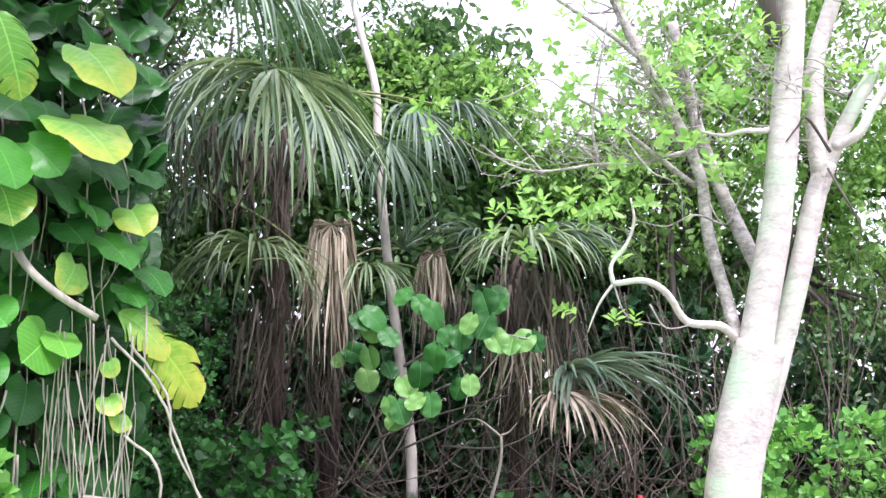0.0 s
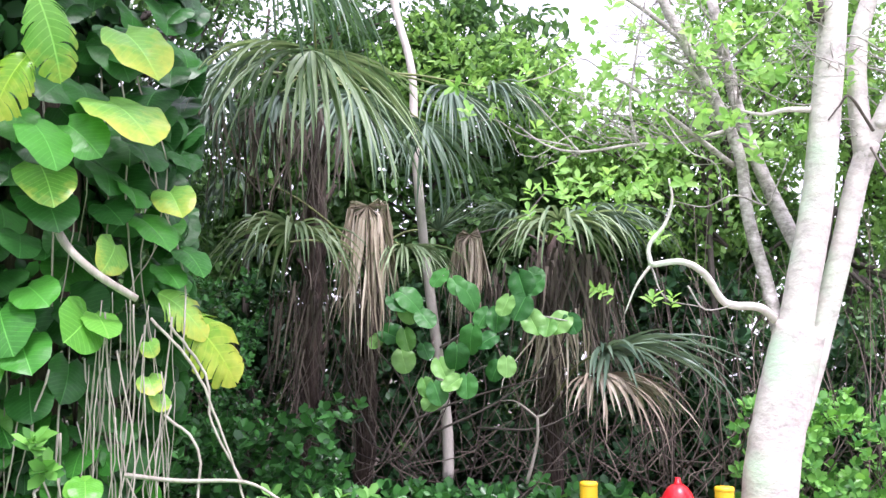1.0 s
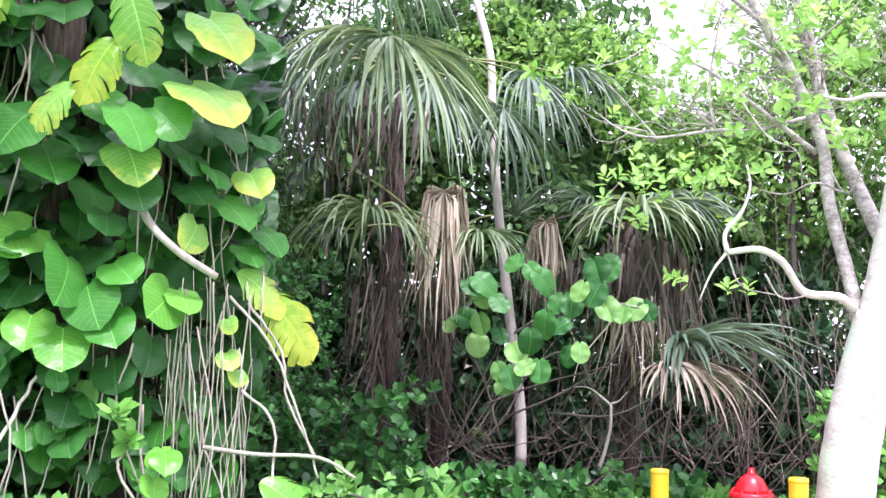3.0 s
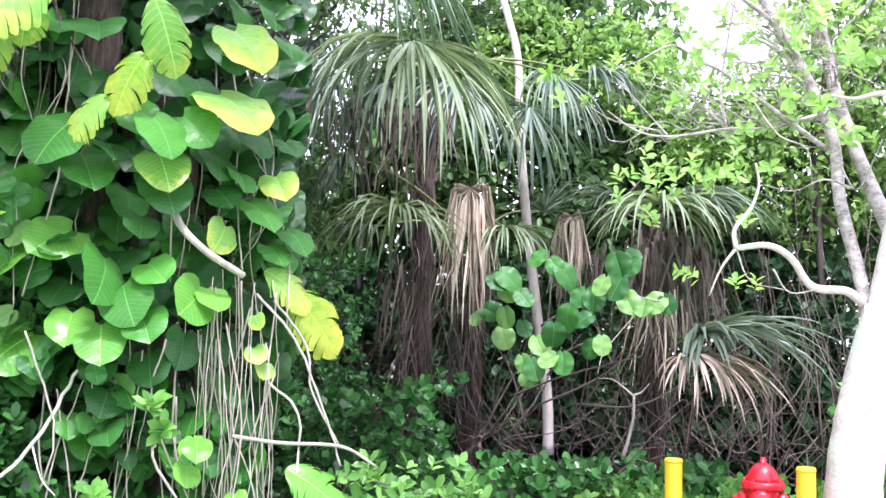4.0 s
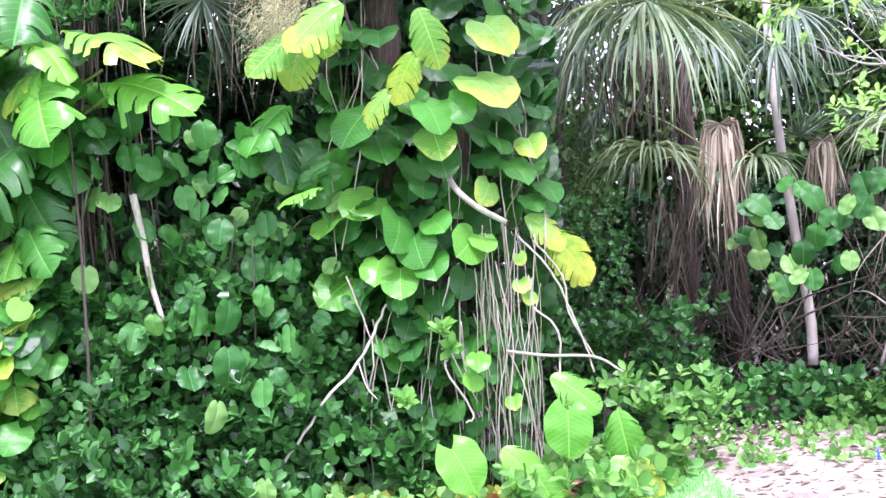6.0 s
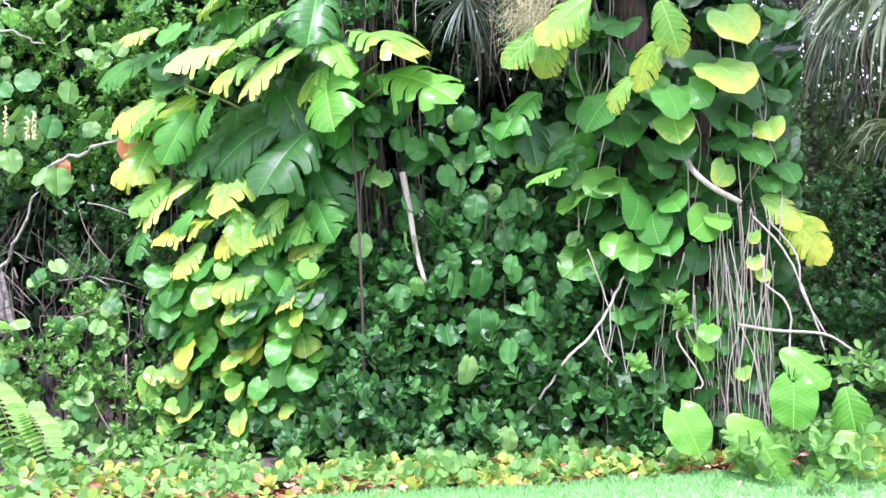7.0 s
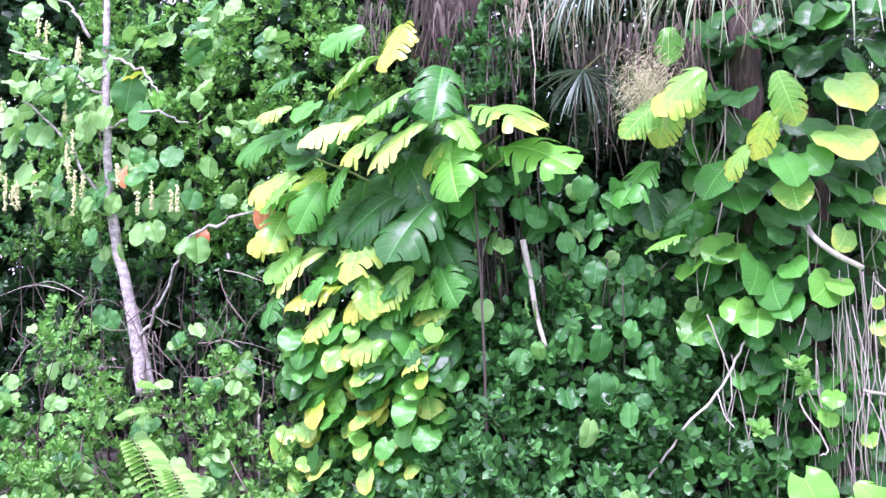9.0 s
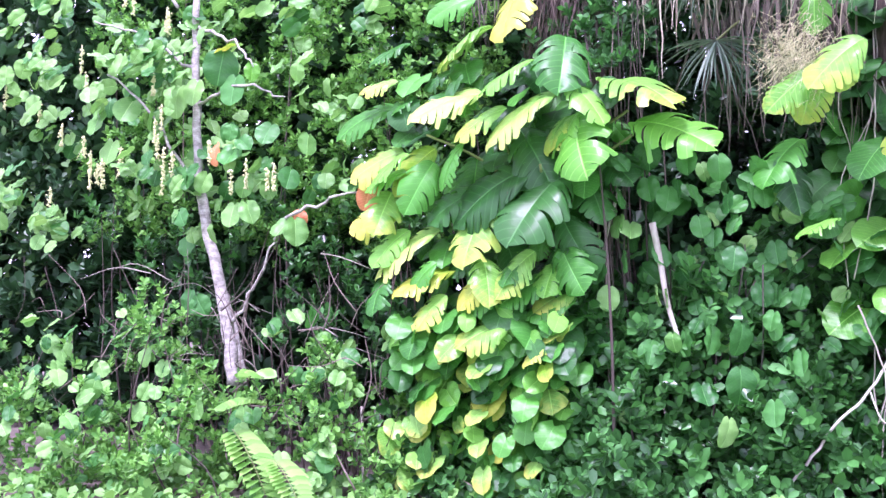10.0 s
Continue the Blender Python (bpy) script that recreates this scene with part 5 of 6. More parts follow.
for i in range(16):
    u0 = R3(-0.2, 1.5)
    hanging_root(H(u0, R3(-0.3, 0.0), R3(2.8, 3.9)), H(u0 + R3(-0.2, 0.2), R3(-0.75, -0.4), R3(1.5, 2.2)), R3(0.005, 0.009))
for a, b in (((-1.55, 5.23, 1.76), (-1.02, 5.31, 0.78)), ((-1.50, 5.38, 1.73), (-1.09, 5.50, 0.86)), ((-1.49, 5.32, 1.24), (-1.06, 5.17, 0.53)), ((-1.94, 4.84, 0.90), (-1.81, 4.85, 0.45))):
    hanging_root(a, b, 0.011)
part("runner", mesh_from("runner", *tube([(-1.64, 5.18, 0.93), (-1.36, 5.23, 0.90), (-1.02, 5.31, 0.89), (-0.81, 5.31, 0.79)], 0.014, 0.008, 7), M_ROOT), vine)
part("leaning_stem", mesh_from("leaning_stem", *joined([tube([(-2.44, 4.88, 1.34), (-2.51, 4.80, 1.15), (-2.61, 4.69, 0.87), (-2.77, 4.55, 0.66), (-2.90, 4.40, 0.37), (-3.01, 4.23, 0.12), (-3.03, 4.10, -0.14)], 0.010, 0.012, 8, 4, 0.005), tube([(-2.61, 4.69, 0.87), (-2.52, 4.66, 0.70), (-2.40, 4.62, 0.62)], 0.006, 0.003, 6)]), M_PALE), vine, "pale bare leaning stem")

for uu, zz in ((0.5, 1.12), (0.42, 1.0), (0.8, 0.6)):
    sprig = H(uu, -0.98, zz) + rng.normal(0, 0.02, (3, 3))
    part("shoot", fast_mesh("shoot", *rosettes(sprig, OUT * 0.8 + UP * 0.7 + rng.normal(0, 0.3, (3, 3)), 0.12, 5, 1.1, 0.5), M_HEDGE2), vine, "light green leafy shoot")

# the whole column stands a little deeper in the hedge, and larger
vine.location, vine.scale = (-2.79, 6.27, -0.15), (1.1, 1.1, 1.1)

# ---- split-leaf vine clump ----
monstera = thing("split_leaf_vine", "giant climbing vine with broad slit leaves turning yellow", "vine", H(4.2, 0.2, -0.3))
put_leaf(monstera, "split", "p", 4.70, -0.80, 3.36, 0.68, 165)
put_leaf(monstera, "split", "p", 3.93, -0.95, 3.23, 0.68, 155)
put_leaf(monstera, "split", "l", 4.34, -0.90, 3.13, 0.51, 150)
put_leaf(monstera, "split", "m", 3.59, -0.80, 3.65, 0.65, 80)
put_leaf(monstera, "split", "l", 3.03, -0.60, 3.49, 0.83, -15)
put_leaf(monstera, "split", "b", 3.40, -0.80, 3.32, 0.49, 30)
put_leaf(monstera, "split", "b", 2.74, -0.55, 3.06, 0.83, 10)
put_leaf(monstera, "split", "b", 3.49, -0.85, 2.93, 0.73, 80)
put_leaf(monstera, "split", "b", 4.10, -0.90, 3.54, 0.56, 150)
put_leaf(monstera, "split", "l", 5.53, -0.56, 3.60, 0.37, 170)
put_leaf(monstera, "split", "m", 5.67, -0.50, 3.36, 0.58, 170)
put_leaf(monstera, "split", "l", 5.53, -0.60, 2.85, 0.55, 150)
put_leaf(monstera, "split", "y", 5.07, -0.70, 2.79, 0.50, 120)
put_leaf(monstera, "split", "d", 3.81, -0.90, 2.42, 0.84, 110)
put_leaf(monstera, "split", "d", 4.24, -0.85, 2.57, 0.75, 150)
put_leaf(monstera, "split", "y", 5.53, -0.60, 2.28, 0.46, 160)
put_leaf(monstera, "split", "p", 5.14, -0.70, 2.09, 0.67, 160)
put_leaf(monstera, "split", "l", 4.42, -0.85, 2.15, 0.62, 100)
put_leaf(monstera, "split", "y", 4.92, -0.75, 1.75, 0.58, 165)
put_leaf(monstera, "split", "l", 4.01, -0.90, 1.79, 0.50, 120)
put_leaf(monstera, "split", "y", 4.36, -0.85, 1.69, 0.43, 140)
put_leaf(monstera, "split", "m", 3.56, -0.75, 1.82, 0.47, 70)
put_leaf(monstera, "split", "b", 5.07, -0.65, 1.33, 0.56, 140)
put_leaf(monstera, "heart", "m", 4.66, -0.75, 1.09, 0.52, 110)
put_leaf(monstera, "heart", "m", 4.15, -0.80, 1.10, 0.48, 90)
put_leaf(monstera, "heart", "m", 3.85, -0.80, 1.24, 0.48, 80)
put_leaf(monstera, "heart", "d", 3.61, -0.70, 1.16, 0.42, 70)
put_leaf(monstera, "split", "d", 3.55, -0.70, 2.06, 0.53, 70)
put_leaf(monstera, "heart", "y", 4.29, -0.75, 0.61, 0.38, 90)
put_leaf(monstera, "heart", "l", 4.97, -0.55, 0.46, 0.34, 150)
put_leaf(monstera, "split", "l", 3.75, -0.70, 0.78, 0.43, 70)
put_leaf(monstera, "heart", "b", 4.72, -0.65, 0.81, 0.39, 110)
put_leaf(monstera, "heart", "l", 4.44, -0.70, 0.85, 0.38, 90)
put_leaf(monstera, "heart", "m", 4.25, -0.60, -0.03, 0.47, 20)
put_leaf(monstera, "split", "d", 3.88, -0.75, 2.86, 0.64, 60)
put_leaf(monstera, "heart", "m", 4.57, -0.75, 1.42, 0.46, 120)
put_leaf(monstera, "heart", "d", 4.15, -0.80, 1.42, 0.43, 100)
put_leaf(monstera, "split", "d", 3.27, -0.40, 2.77, 0.54, 40)
put_leaf(monstera, "split", "d", 3.40, -0.50, 2.49, 0.53, 60)
put_leaf(monstera, "split", "d", 4.69, -0.70, 2.41, 0.50, 140)
put_leaf(monstera, "heart", "m", 3.88, -0.60, 0.56, 0.32, 90)
put_leaf(monstera, "heart", "b", 4.19, -0.60, 0.33, 0.33, 90)
put_leaf(monstera, "heart", "b", 4.74, -0.50, 0.29, 0.31, 100)
put_leaf(monstera, "heart", "m", 5.36, -0.45, 0.81, 0.35, 100)
put_leaf(monstera, "heart", "m", 4.56, -0.60, 0.53, 0.33, 120)
put_leaf(monstera, "heart", "m", 3.93, -0.75, 0.89, 0.37, 80)
put_leaf(monstera, "split", "y", 4.29, -0.40, 4.26, 0.63, 100)
put_leaf(monstera, "split", "l", 4.74, -0.35, 4.05, 0.59, 160)
put_leaf(monstera, "split", "m", 5.61, -0.20, 4.03, 0.45, 150)
put_leaf(monstera, "split", "m", 4.89, -0.30, 4.38, 0.49, 150)
put_leaf(monstera, "split", "b", 1.62, 0.00, 4.07, 0.34, 90)
put_leaf(monstera, "split", "l", 1.40, -0.70, 3.47, 0.53, 130)
put_leaf(monstera, "split", "l", 1.76, -0.50, 3.29, 0.46, 130)
put_leaf(monstera, "split", "m", 1.87, -0.30, 2.77, 0.57, 120)
put_leaf(monstera, "split", "d", 1.79, -0.20, 2.64, 0.52, 60)
put_leaf(monstera, "split", "b", 1.54, -0.60, 2.17, 0.38, 170)
# fill behind the front leaves, darkened by colour for the clump's inner shade
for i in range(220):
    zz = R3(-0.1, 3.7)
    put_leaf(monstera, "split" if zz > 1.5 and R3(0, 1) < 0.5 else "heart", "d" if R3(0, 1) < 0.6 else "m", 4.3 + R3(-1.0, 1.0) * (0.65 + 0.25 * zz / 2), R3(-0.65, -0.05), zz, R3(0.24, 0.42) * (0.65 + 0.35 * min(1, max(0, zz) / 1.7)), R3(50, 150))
for i in range(170):
    put_leaf(monstera, "heart", ("m", "b", "l", "m", "d", "y")[int(R3(0, 5.3))], R3(3.5, 5.15), R3(-1.0, -0.5), R3(-0.25, 1.35), R3(0.16, 0.29), R3(30, 150))
for i in range(26):
    put_leaf(monstera, "split", ("m", "b", "l", "m")[int(R3(0, 4))], R3(3.6, 5.4), R3(-0.9, -0.6), R3(1.0, 3.3), R3(0.34, 0.5), R3(60, 170))
part("stem", mesh_from("stem", *tube([H(4.2, 0.25, -0.4), H(4.1, 0.25, 1.5), H(3.85, 0.3, 3.2), H(3.75, 0.3, 5.6)], 0.34, 0.26, 14, 9, 0.025), M_PALMBARK), monstera, "dark fibrous palm trunk under the vine")
for a, b in (((-5.27, 3.45, 0.32), (-4.92, 3.36, -0.32)), ((-6.59, 2.58, 0.49), (-6.36, 2.49, -0.45)), ((-6.52, 2.74, 0.20), (-6.17, 2.60, -0.48)), ((-6.03, 3.02, 0.05), (-5.72, 2.97, -0.40)), ((-4.73, 4.11, 2.52), (-4.83, 4.00, 1.92))):
    part("aerial_root", mesh_from("aerial_root", *tube([a, (np.array(a) + np.array(b)) / 2 + rng.normal(0, 0.03, 3), b], 0.014, 0.012, 6), M_ROOT), monstera)
for a, b in ((H(4.0, 0.0, 2.6), (-4.52, 4.00, 3.19)), (H(3.9, 0.0, 2.4), (-4.45, 3.98, 2.96)), (H(4.1, 0.0, 2.2), (-5.21, 3.15, 2.92)), (H(4.0, 0.0, 2.0), (-4.90, 3.32, 2.69)), (H(4.2, 0, 2.5), (-5.95, 2.84, 3.03))):
    part("leaf_stalk", mesh_from("leaf_stalk", *tube([a, (np.array(a) + np.array(b)) / 2 + UP * 0.08, b], 0.016, 0.012, 6), M_STALK), monstera)

# ---- sea grape among the hedge ----
grape_hedge = thing("sea_grape_bush", "round-leaved sea grape growing through the hedge", "shrub", H(2.8, 0.1, -0.3))
put_leaf(grape_hedge, "round", "g", 3.12, -0.35, 2.12, 0.23, 80)
put_leaf(grape_hedge, "round", "g", 3.24, -0.35, 2.18, 0.23, 100)
put_leaf(grape_hedge, "round", "s", 2.80, -0.30, 2.41, 0.24, 90)
put_leaf(grape_hedge, "round", "s", 2.57, -0.30, 2.43, 0.24, 60)
put_leaf(grape_hedge, "round", "s", 2.30, -0.30, 2.36, 0.22, 90)
put_leaf(grape_hedge, "round", "s", 2.09, -0.30, 2.41, 0.23, 80)
put_leaf(grape_hedge, "round", "g", 3.30, -0.40, 1.53, 0.23, 90)
put_leaf(grape_hedge, "round", "g", 2.87, -0.42, 1.56, 0.19, 90)
put_leaf(grape_hedge, "round", "g", 2.77, -0.42, 1.54, 0.17, 60)
put_leaf(grape_hedge, "round", "s", 2.91, -0.45, 1.06, 0.26, 90)
put_leaf(grape_hedge, "round", "s", 3.02, -0.45, 1.03, 0.21, 110)
put_leaf(grape_hedge, "round", "s", 2.63, -0.45, 1.17, 0.23, 90)
put_leaf(grape_hedge, "round", "s", 2.39, -0.45, 1.20, 0.25, 80)
put_leaf(grape_hedge, "round", "s", 2.14, -0.45, 1.23, 0.26, 80)
put_leaf(grape_hedge, "round", "s", 1.90, -0.50, 0.62, 0.23, 90)
put_leaf(grape_hedge, "round", "s", 2.45, -0.50, 0.73, 0.25, 70)
put_leaf(grape_hedge, "round", "g", 1.83, -0.80, -0.08, 0.20, 90)
put_leaf(grape_hedge, "round", "s", 1.46, -0.85, -0.16, 0.29, 80)
put_leaf(grape_hedge, "round", "s", 3.14, -0.35, 1.85, 0.24, 70)
put_leaf(grape_hedge, "round", "s", 2.37, -0.25, 2.69, 0.21, 80)
put_leaf(grape_hedge, "round", "s", 2.65, -0.25, 2.73, 0.22, 90)
put_leaf(grape_hedge, "round", "s", 1.83, -0.30, 2.63, 0.22, 90)
put_leaf(grape_hedge, "round", "s", 2.04, -0.30, 2.64, 0.22, 60)
put_leaf(grape_hedge, "round", "s", 2.23, -0.35, 1.89, 0.21, 90)
put_leaf(grape_hedge, "round", "s", 3.40, -0.35, 1.75, 0.22, 90)
put_leaf(grape_hedge, "round", "s", 3.17, -0.20, 2.73, 0.27, 90)
put_leaf(grape_hedge, "round", "s", 3.00, -0.20, 2.83, 0.24, 80)
put_leaf(grape_hedge, "round", "s", 1.70, -0.40, 1.03, 0.23, 90)
put_leaf(grape_hedge, "round", "s", 2.15, -0.45, 0.84, 0.28, 80)
put_leaf(grape_hedge, "round", "g", 2.24, -0.50, 0.46, 0.23, 80)
put_leaf(grape_hedge, "round", "s", 2.73, -0.25, 2.49, 0.21, 90)
put_leaf(grape_hedge, "round", "s", 2.00, -0.25, 2.41, 0.21, 80)
put_leaf(grape_hedge, "round", "s", 2.98, -0.25, 2.50, 0.23, 80)
put_leaf(grape_hedge, "round", "s", 2.52, -0.30, 2.16, 0.20, 80)
put_leaf(grape_hedge, "round", "s", 2.41, -0.30, 2.06, 0.19, 90)
put_leaf(grape_hedge, "round", "s", 2.85, -0.30, 1.91, 0.21, 60)
put_leaf(grape_hedge, "round", "s", 2.63, -0.30, 1.88, 0.20, 60)
for i in range(34):
    uu, vv, zz = R3(1.2, 3.7), R3(-0.5, 0.1), R3(1.2, 2.8)
    vv += back(uu) * 0.6
    for k in range(int(R3(3, 6))):
        put_leaf(grape_hedge, "round", "s" if R3(0, 1) < 0.85 else "g", uu + R3(-0.16, 0.16), vv + R3(-0.1, 0.1), zz + R3(-0.16, 0.16), R3(0.14, 0.23), R3(10, 170))
for i in range(55):
    uu = R3(0.6, 4.4)
    put_leaf(grape_hedge, "round", "s" if R3(0, 1) < 0.85 else "g", uu, R3(-0.85, -0.3) + back(uu), R3(-0.2, 1.3), R3(0.13, 0.22), R3(20, 160))
part("stem", mesh_from("stem", *tube([(-4.38, 4.16, 2.20), (-4.32, 4.20, 1.85), (-4.25, 4.21, 1.51), (-4.13, 4.22, 1.19)], 0.032, 0.02, 8), M_ROOT), grape_hedge, "broken pale stem")
for i in range(16):
    a = H(R3(1.2, 3.6), 0.3, R3(0.4, 1.2))
    part("branch", mesh_from("branch", *tube([a, a + np.array([R3(-0.3, 0.3), -0.15, 0.5]), a + np.array([R3(-0.6, 0.6), -0.3, R3(0.8, 1.4)])], 0.012, 0.006, 6), M_TWIG), grape_hedge)

# ---- sea grape tree at the thicket ----
grape_tree = thing("sea_grape_tree", "sea grape tree with round leaves and hanging cream flower spikes", "tree", H(7.3, -0.3, -0.33))
part("trunk", mesh_from("trunk", *tube([(-8.22, 2.00, 0.59), (-8.28, 1.96, 1.08), (-8.42, 1.89, 1.71), (-8.60, 1.78, 2.42), (-8.69, 1.73, 3.07), (-8.74, 1.70, 3.93), (-8.76, 1.69, 4.87), (-8.80, 1.67, 5.69)], 0.075, 0.03, 11, 6, 0.006), M_GREYBARK), grape_tree)
part("trunk", mesh_from("trunk", *tube([(-8.22, 2.11, 0.58), (-8.30, 2.05, 1.08), (-8.54, 1.88, 1.97), (-8.67, 1.80, 2.62)], 0.05, 0.03, 9, 6, 0.005), M_GREYBARK), grape_tree)
for pts in ([(-8.27, 1.97, 1.21), (-7.87, 2.03, 1.59), (-7.63, 2.10, 2.01), (-7.48, 2.19, 2.25)], [(-8.64, 1.76, 2.62), (-9.11, 1.26, 3.60), (-9.43, 0.96, 3.94)], [(-8.71, 1.72, 3.60), (-7.99, 1.90, 3.71), (-7.52, 2.17, 3.55)], [(-8.73, 1.71, 3.93), (-9.20, 1.33, 4.36), (-9.76, 0.89, 4.60)], [(-8.75, 1.70, 4.47), (-8.19, 1.90, 4.20), (-7.86, 1.97, 3.89)],
            [(-7.48, 2.19, 2.31), (-6.99, 2.41, 2.48), (-6.61, 2.58, 2.58)], [(-8.97, 1.57, 4.69), (-9.15, 1.41, 5.04), (-9.62, 1.08, 5.37)]):
    part("branch", mesh_from("branch", *tube(pts, 0.02, 0.008, 7, 6, 0.016), M_GREYBARK), grape_tree)
put_leaf(grape_tree, "round", "o", 5.61, -0.60, 2.51, 0.24, 90)
put_leaf(grape_tree, "round", "o", 7.54, -0.50, 3.03, 0.23, 90)
put_leaf(grape_tree, "round", "o", 6.45, -0.50, 2.31, 0.18, 80)
put_leaf(grape_tree, "round", "y", 7.46, -0.45, 4.13, 0.29, 160)
put_leaf(grape_tree, "round", "b", 7.06, -0.50, 3.84, 0.19, 80)
put_leaf(grape_tree, "round", "g", 7.28, -0.50, 2.36, 0.28, 90)
put_leaf(grape_tree, "round", "g", 7.05, -0.50, 2.39, 0.25, 60)
put_leaf(grape_tree, "round", "g", 6.45, -0.55, 2.16, 0.29, 80)
put_leaf(grape_tree, "round", "g", 6.62, -0.55, 2.19, 0.25, 100)
put_leaf(grape_tree, "round", "g", 7.55, -0.50, 2.18, 0.19, 90)
put_leaf(grape_tree, "round", "s", 7.88, -0.40, 1.45, 0.27, 100)
put_leaf(grape_tree, "round", "s", 7.72, -0.40, 1.42, 0.24, 60)
put_leaf(grape_tree, "round", "g", 8.89, -0.50, 5.02, 0.27, 90)
put_leaf(grape_tree, "round", "g", 8.63, -0.50, 5.09, 0.27, 90)
put_leaf(grape_tree, "round", "s", 8.01, -0.50, 2.76, 0.31, 100)
put_leaf(grape_tree, "round", "s", 7.89, -0.50, 2.74, 0.26, 60)
put_leaf(grape_tree, "round", "s", 6.58, -0.50, 2.71, 0.26, 80)
put_leaf(grape_tree, "round", "g", 6.37, -0.50, 3.04, 0.24, 90)
put_leaf(grape_tree, "round", "s", 6.86, -0.50, 3.19, 0.28, 90)
put_leaf(grape_tree, "round", "s", 7.31, -0.50, 2.96, 0.31, 90)
put_leaf(grape_tree, "round", "s", 7.46, -0.50, 3.92, 0.38, 90)
put_leaf(grape_tree, "round", "s", 7.30, -0.50, 3.66, 0.35, 90)
put_leaf(grape_tree, "round", "g", 8.06, -0.50, 3.64, 0.32, 90)
put_leaf(grape_tree, "round", "g", 7.81, -0.50, 3.69, 0.29, 90)
put_leaf(grape_tree, "round", "g", 8.83, -0.50, 4.03, 0.33, 90)
put_leaf(grape_tree, "round", "g", 8.44, -0.50, 3.07, 0.29, 90)
put_leaf(grape_tree, "round", "g", 8.90, -0.55, 3.09, 0.30, 90)
put_leaf(grape_tree, "round", "g", 8.67, -0.55, 3.54, 0.33, 90)
put_leaf(grape_tree, "round", "g", 9.10, -0.55, 3.43, 0.33, 90)
put_leaf(grape_tree, "round", "g", 9.05, -0.55, 4.17, 0.30, 90)
for i in range(82):
    uu, zz, vv = R3(6.0, 11.0), R3(2.2, 4.8), R3(-0.8, 0.2)
    if uu < 6.7 and zz < 2.7:
        continue
    tone = R3(0.55, 1.0)
    for k in range(int(R3(4, 8))):
        put_leaf(grape_tree, "round", "g" if R3(0, 1) < tone else "s", uu + R3(-0.2, 0.2), vv + R3(-0.15, 0.15), zz + R3(-0.2, 0.2), R3(0.15, 0.24), R3(10, 170))
for i in range(40):
    uu, zz = R3(5.3, 10.5), R3(-0.1, 1.3)
    vv = lf(uu, zz) + R3(-0.2, 0.3)
    for k in range(int(R3(3, 6))):
        put_leaf(grape_tree, "round", "g" if R3(0, 1) < 0.6 else "s", uu + R3(-0.18, 0.18), vv + R3(-0.1, 0.1), zz + R3(-0.15, 0.15), R3(0.12, 0.2), R3(10, 170))


def flower_spike(p, length):
    v, f = tube([p, p + rng.normal(0, 0.01, 3) - UP * length * 0.5, p + rng.normal(0, 0.02, 3) - UP * length], 0.006, 0.003, 5, 4)
    ps = [(v, f)]
    for k in range(36):
        q = p - UP * length * R3(0.05, 1) + rng.normal(0, 0.011, 3)
        ps.append(turned([(0.005, -0.010), (0.014, 0.0), (0.005, 0.011)], Matrix.Translation(q), 5))
    part("flower_spike", mesh_from("flower_spike", *joined(ps), M_FLOWER), grape_tree)


for p in [(-9.52, 0.91, 2.95), (-9.46, 0.95, 2.98), (-9.24, 1.07, 3.07), (-8.88, 1.28, 3.90), (-8.80, 1.32, 3.24), (-8.73, 1.36, 2.91), (-9.14, 1.13, 4.85), (-9.24, 1.07, 4.90), (-8.73, 1.36, 4.61), (-7.97, 1.80, 2.82), (-7.58, 2.02, 2.80), (-8.63, 1.42, 3.04), (-8.22, 1.66, 3.14), (-9.70, 0.81, 3.97), (-9.62, 0.86, 3.09), (-7.81, 1.89, 2.93), (-8.77, 1.34, 3.56), (-7.51, 2.06, 2.86)]:
    flower_spike(np.array(p), R3(0.2, 0.34))
for p in [(-9.61, 0.86, 2.90), (-9.47, 0.94, 3.02), (-9.70, 0.81, 3.28), (-9.99, 0.64, 3.43), (-9.23, 1.07, 3.13), (-10.30, 0.47, 3.71), (-8.71, 1.37, 4.56), (-9.77, 0.77, 4.31), (-10.77, 0.20, 3.95), (-10.11, 0.57, 2.73), (-8.84, 1.30, 3.41), (-8.73, 1.36, 3.10)]:
    flower_spike(np.array(p), R3(0.2, 0.34))


# ---- thicket details ----
def fern_frond(owner, p, tip, length, seed):
    g = np.random.default_rng(seed)
    p, t = np.array(p, float), unit(np.array(tip, float))
    line = [p + t * length * s - UP * 0.35 * length * s * s for s in np.linspace(0, 1, 14)]
    part("rib", mesh_from("rib", *tube(line, 0.006, 0.002, 5, 2), M_STALK), owner)
    side = unit(np.cross(t, UP))
    P, T, S = [], [], []
    for i, q in enumerate(line[1:]):
        for sg in (-1, 1):
            P.append(q)
            T.append(side * sg + t * 0.5 + UP * 0.1)
            S.append(length * 0.36 * (1 - 0.55 * abs(i / 13 - 0.4)))
    v, f = small_leaves(P, T, np.tile(UP * 0.7 + OUT, (len(P), 1)), S, 0.40)
    part("leafage", fast_mesh("leafage", v, f, M_FERN), owner)


fern = thing("coontie_fern", "light green fern-like plant with broad leaflets", "fern", H(5.9, -1.2, -0.33))
fern_frond(fern, (-6.66, 1.30, 0.34), RIGHT * 0.8 - UP * 0.35 + OUT * 0.4, 0.66, 1)
fern_frond(fern, (-6.18, 1.47, 0.12), RIGHT * 0.8 - UP * 0.2 + OUT * 0.5, 0.55, 2)
fern_frond(fern, (-6.83, 1.52, 0.76), RIGHT * 0.5 + UP * 0.3 + OUT * 0.4, 0.5, 3)
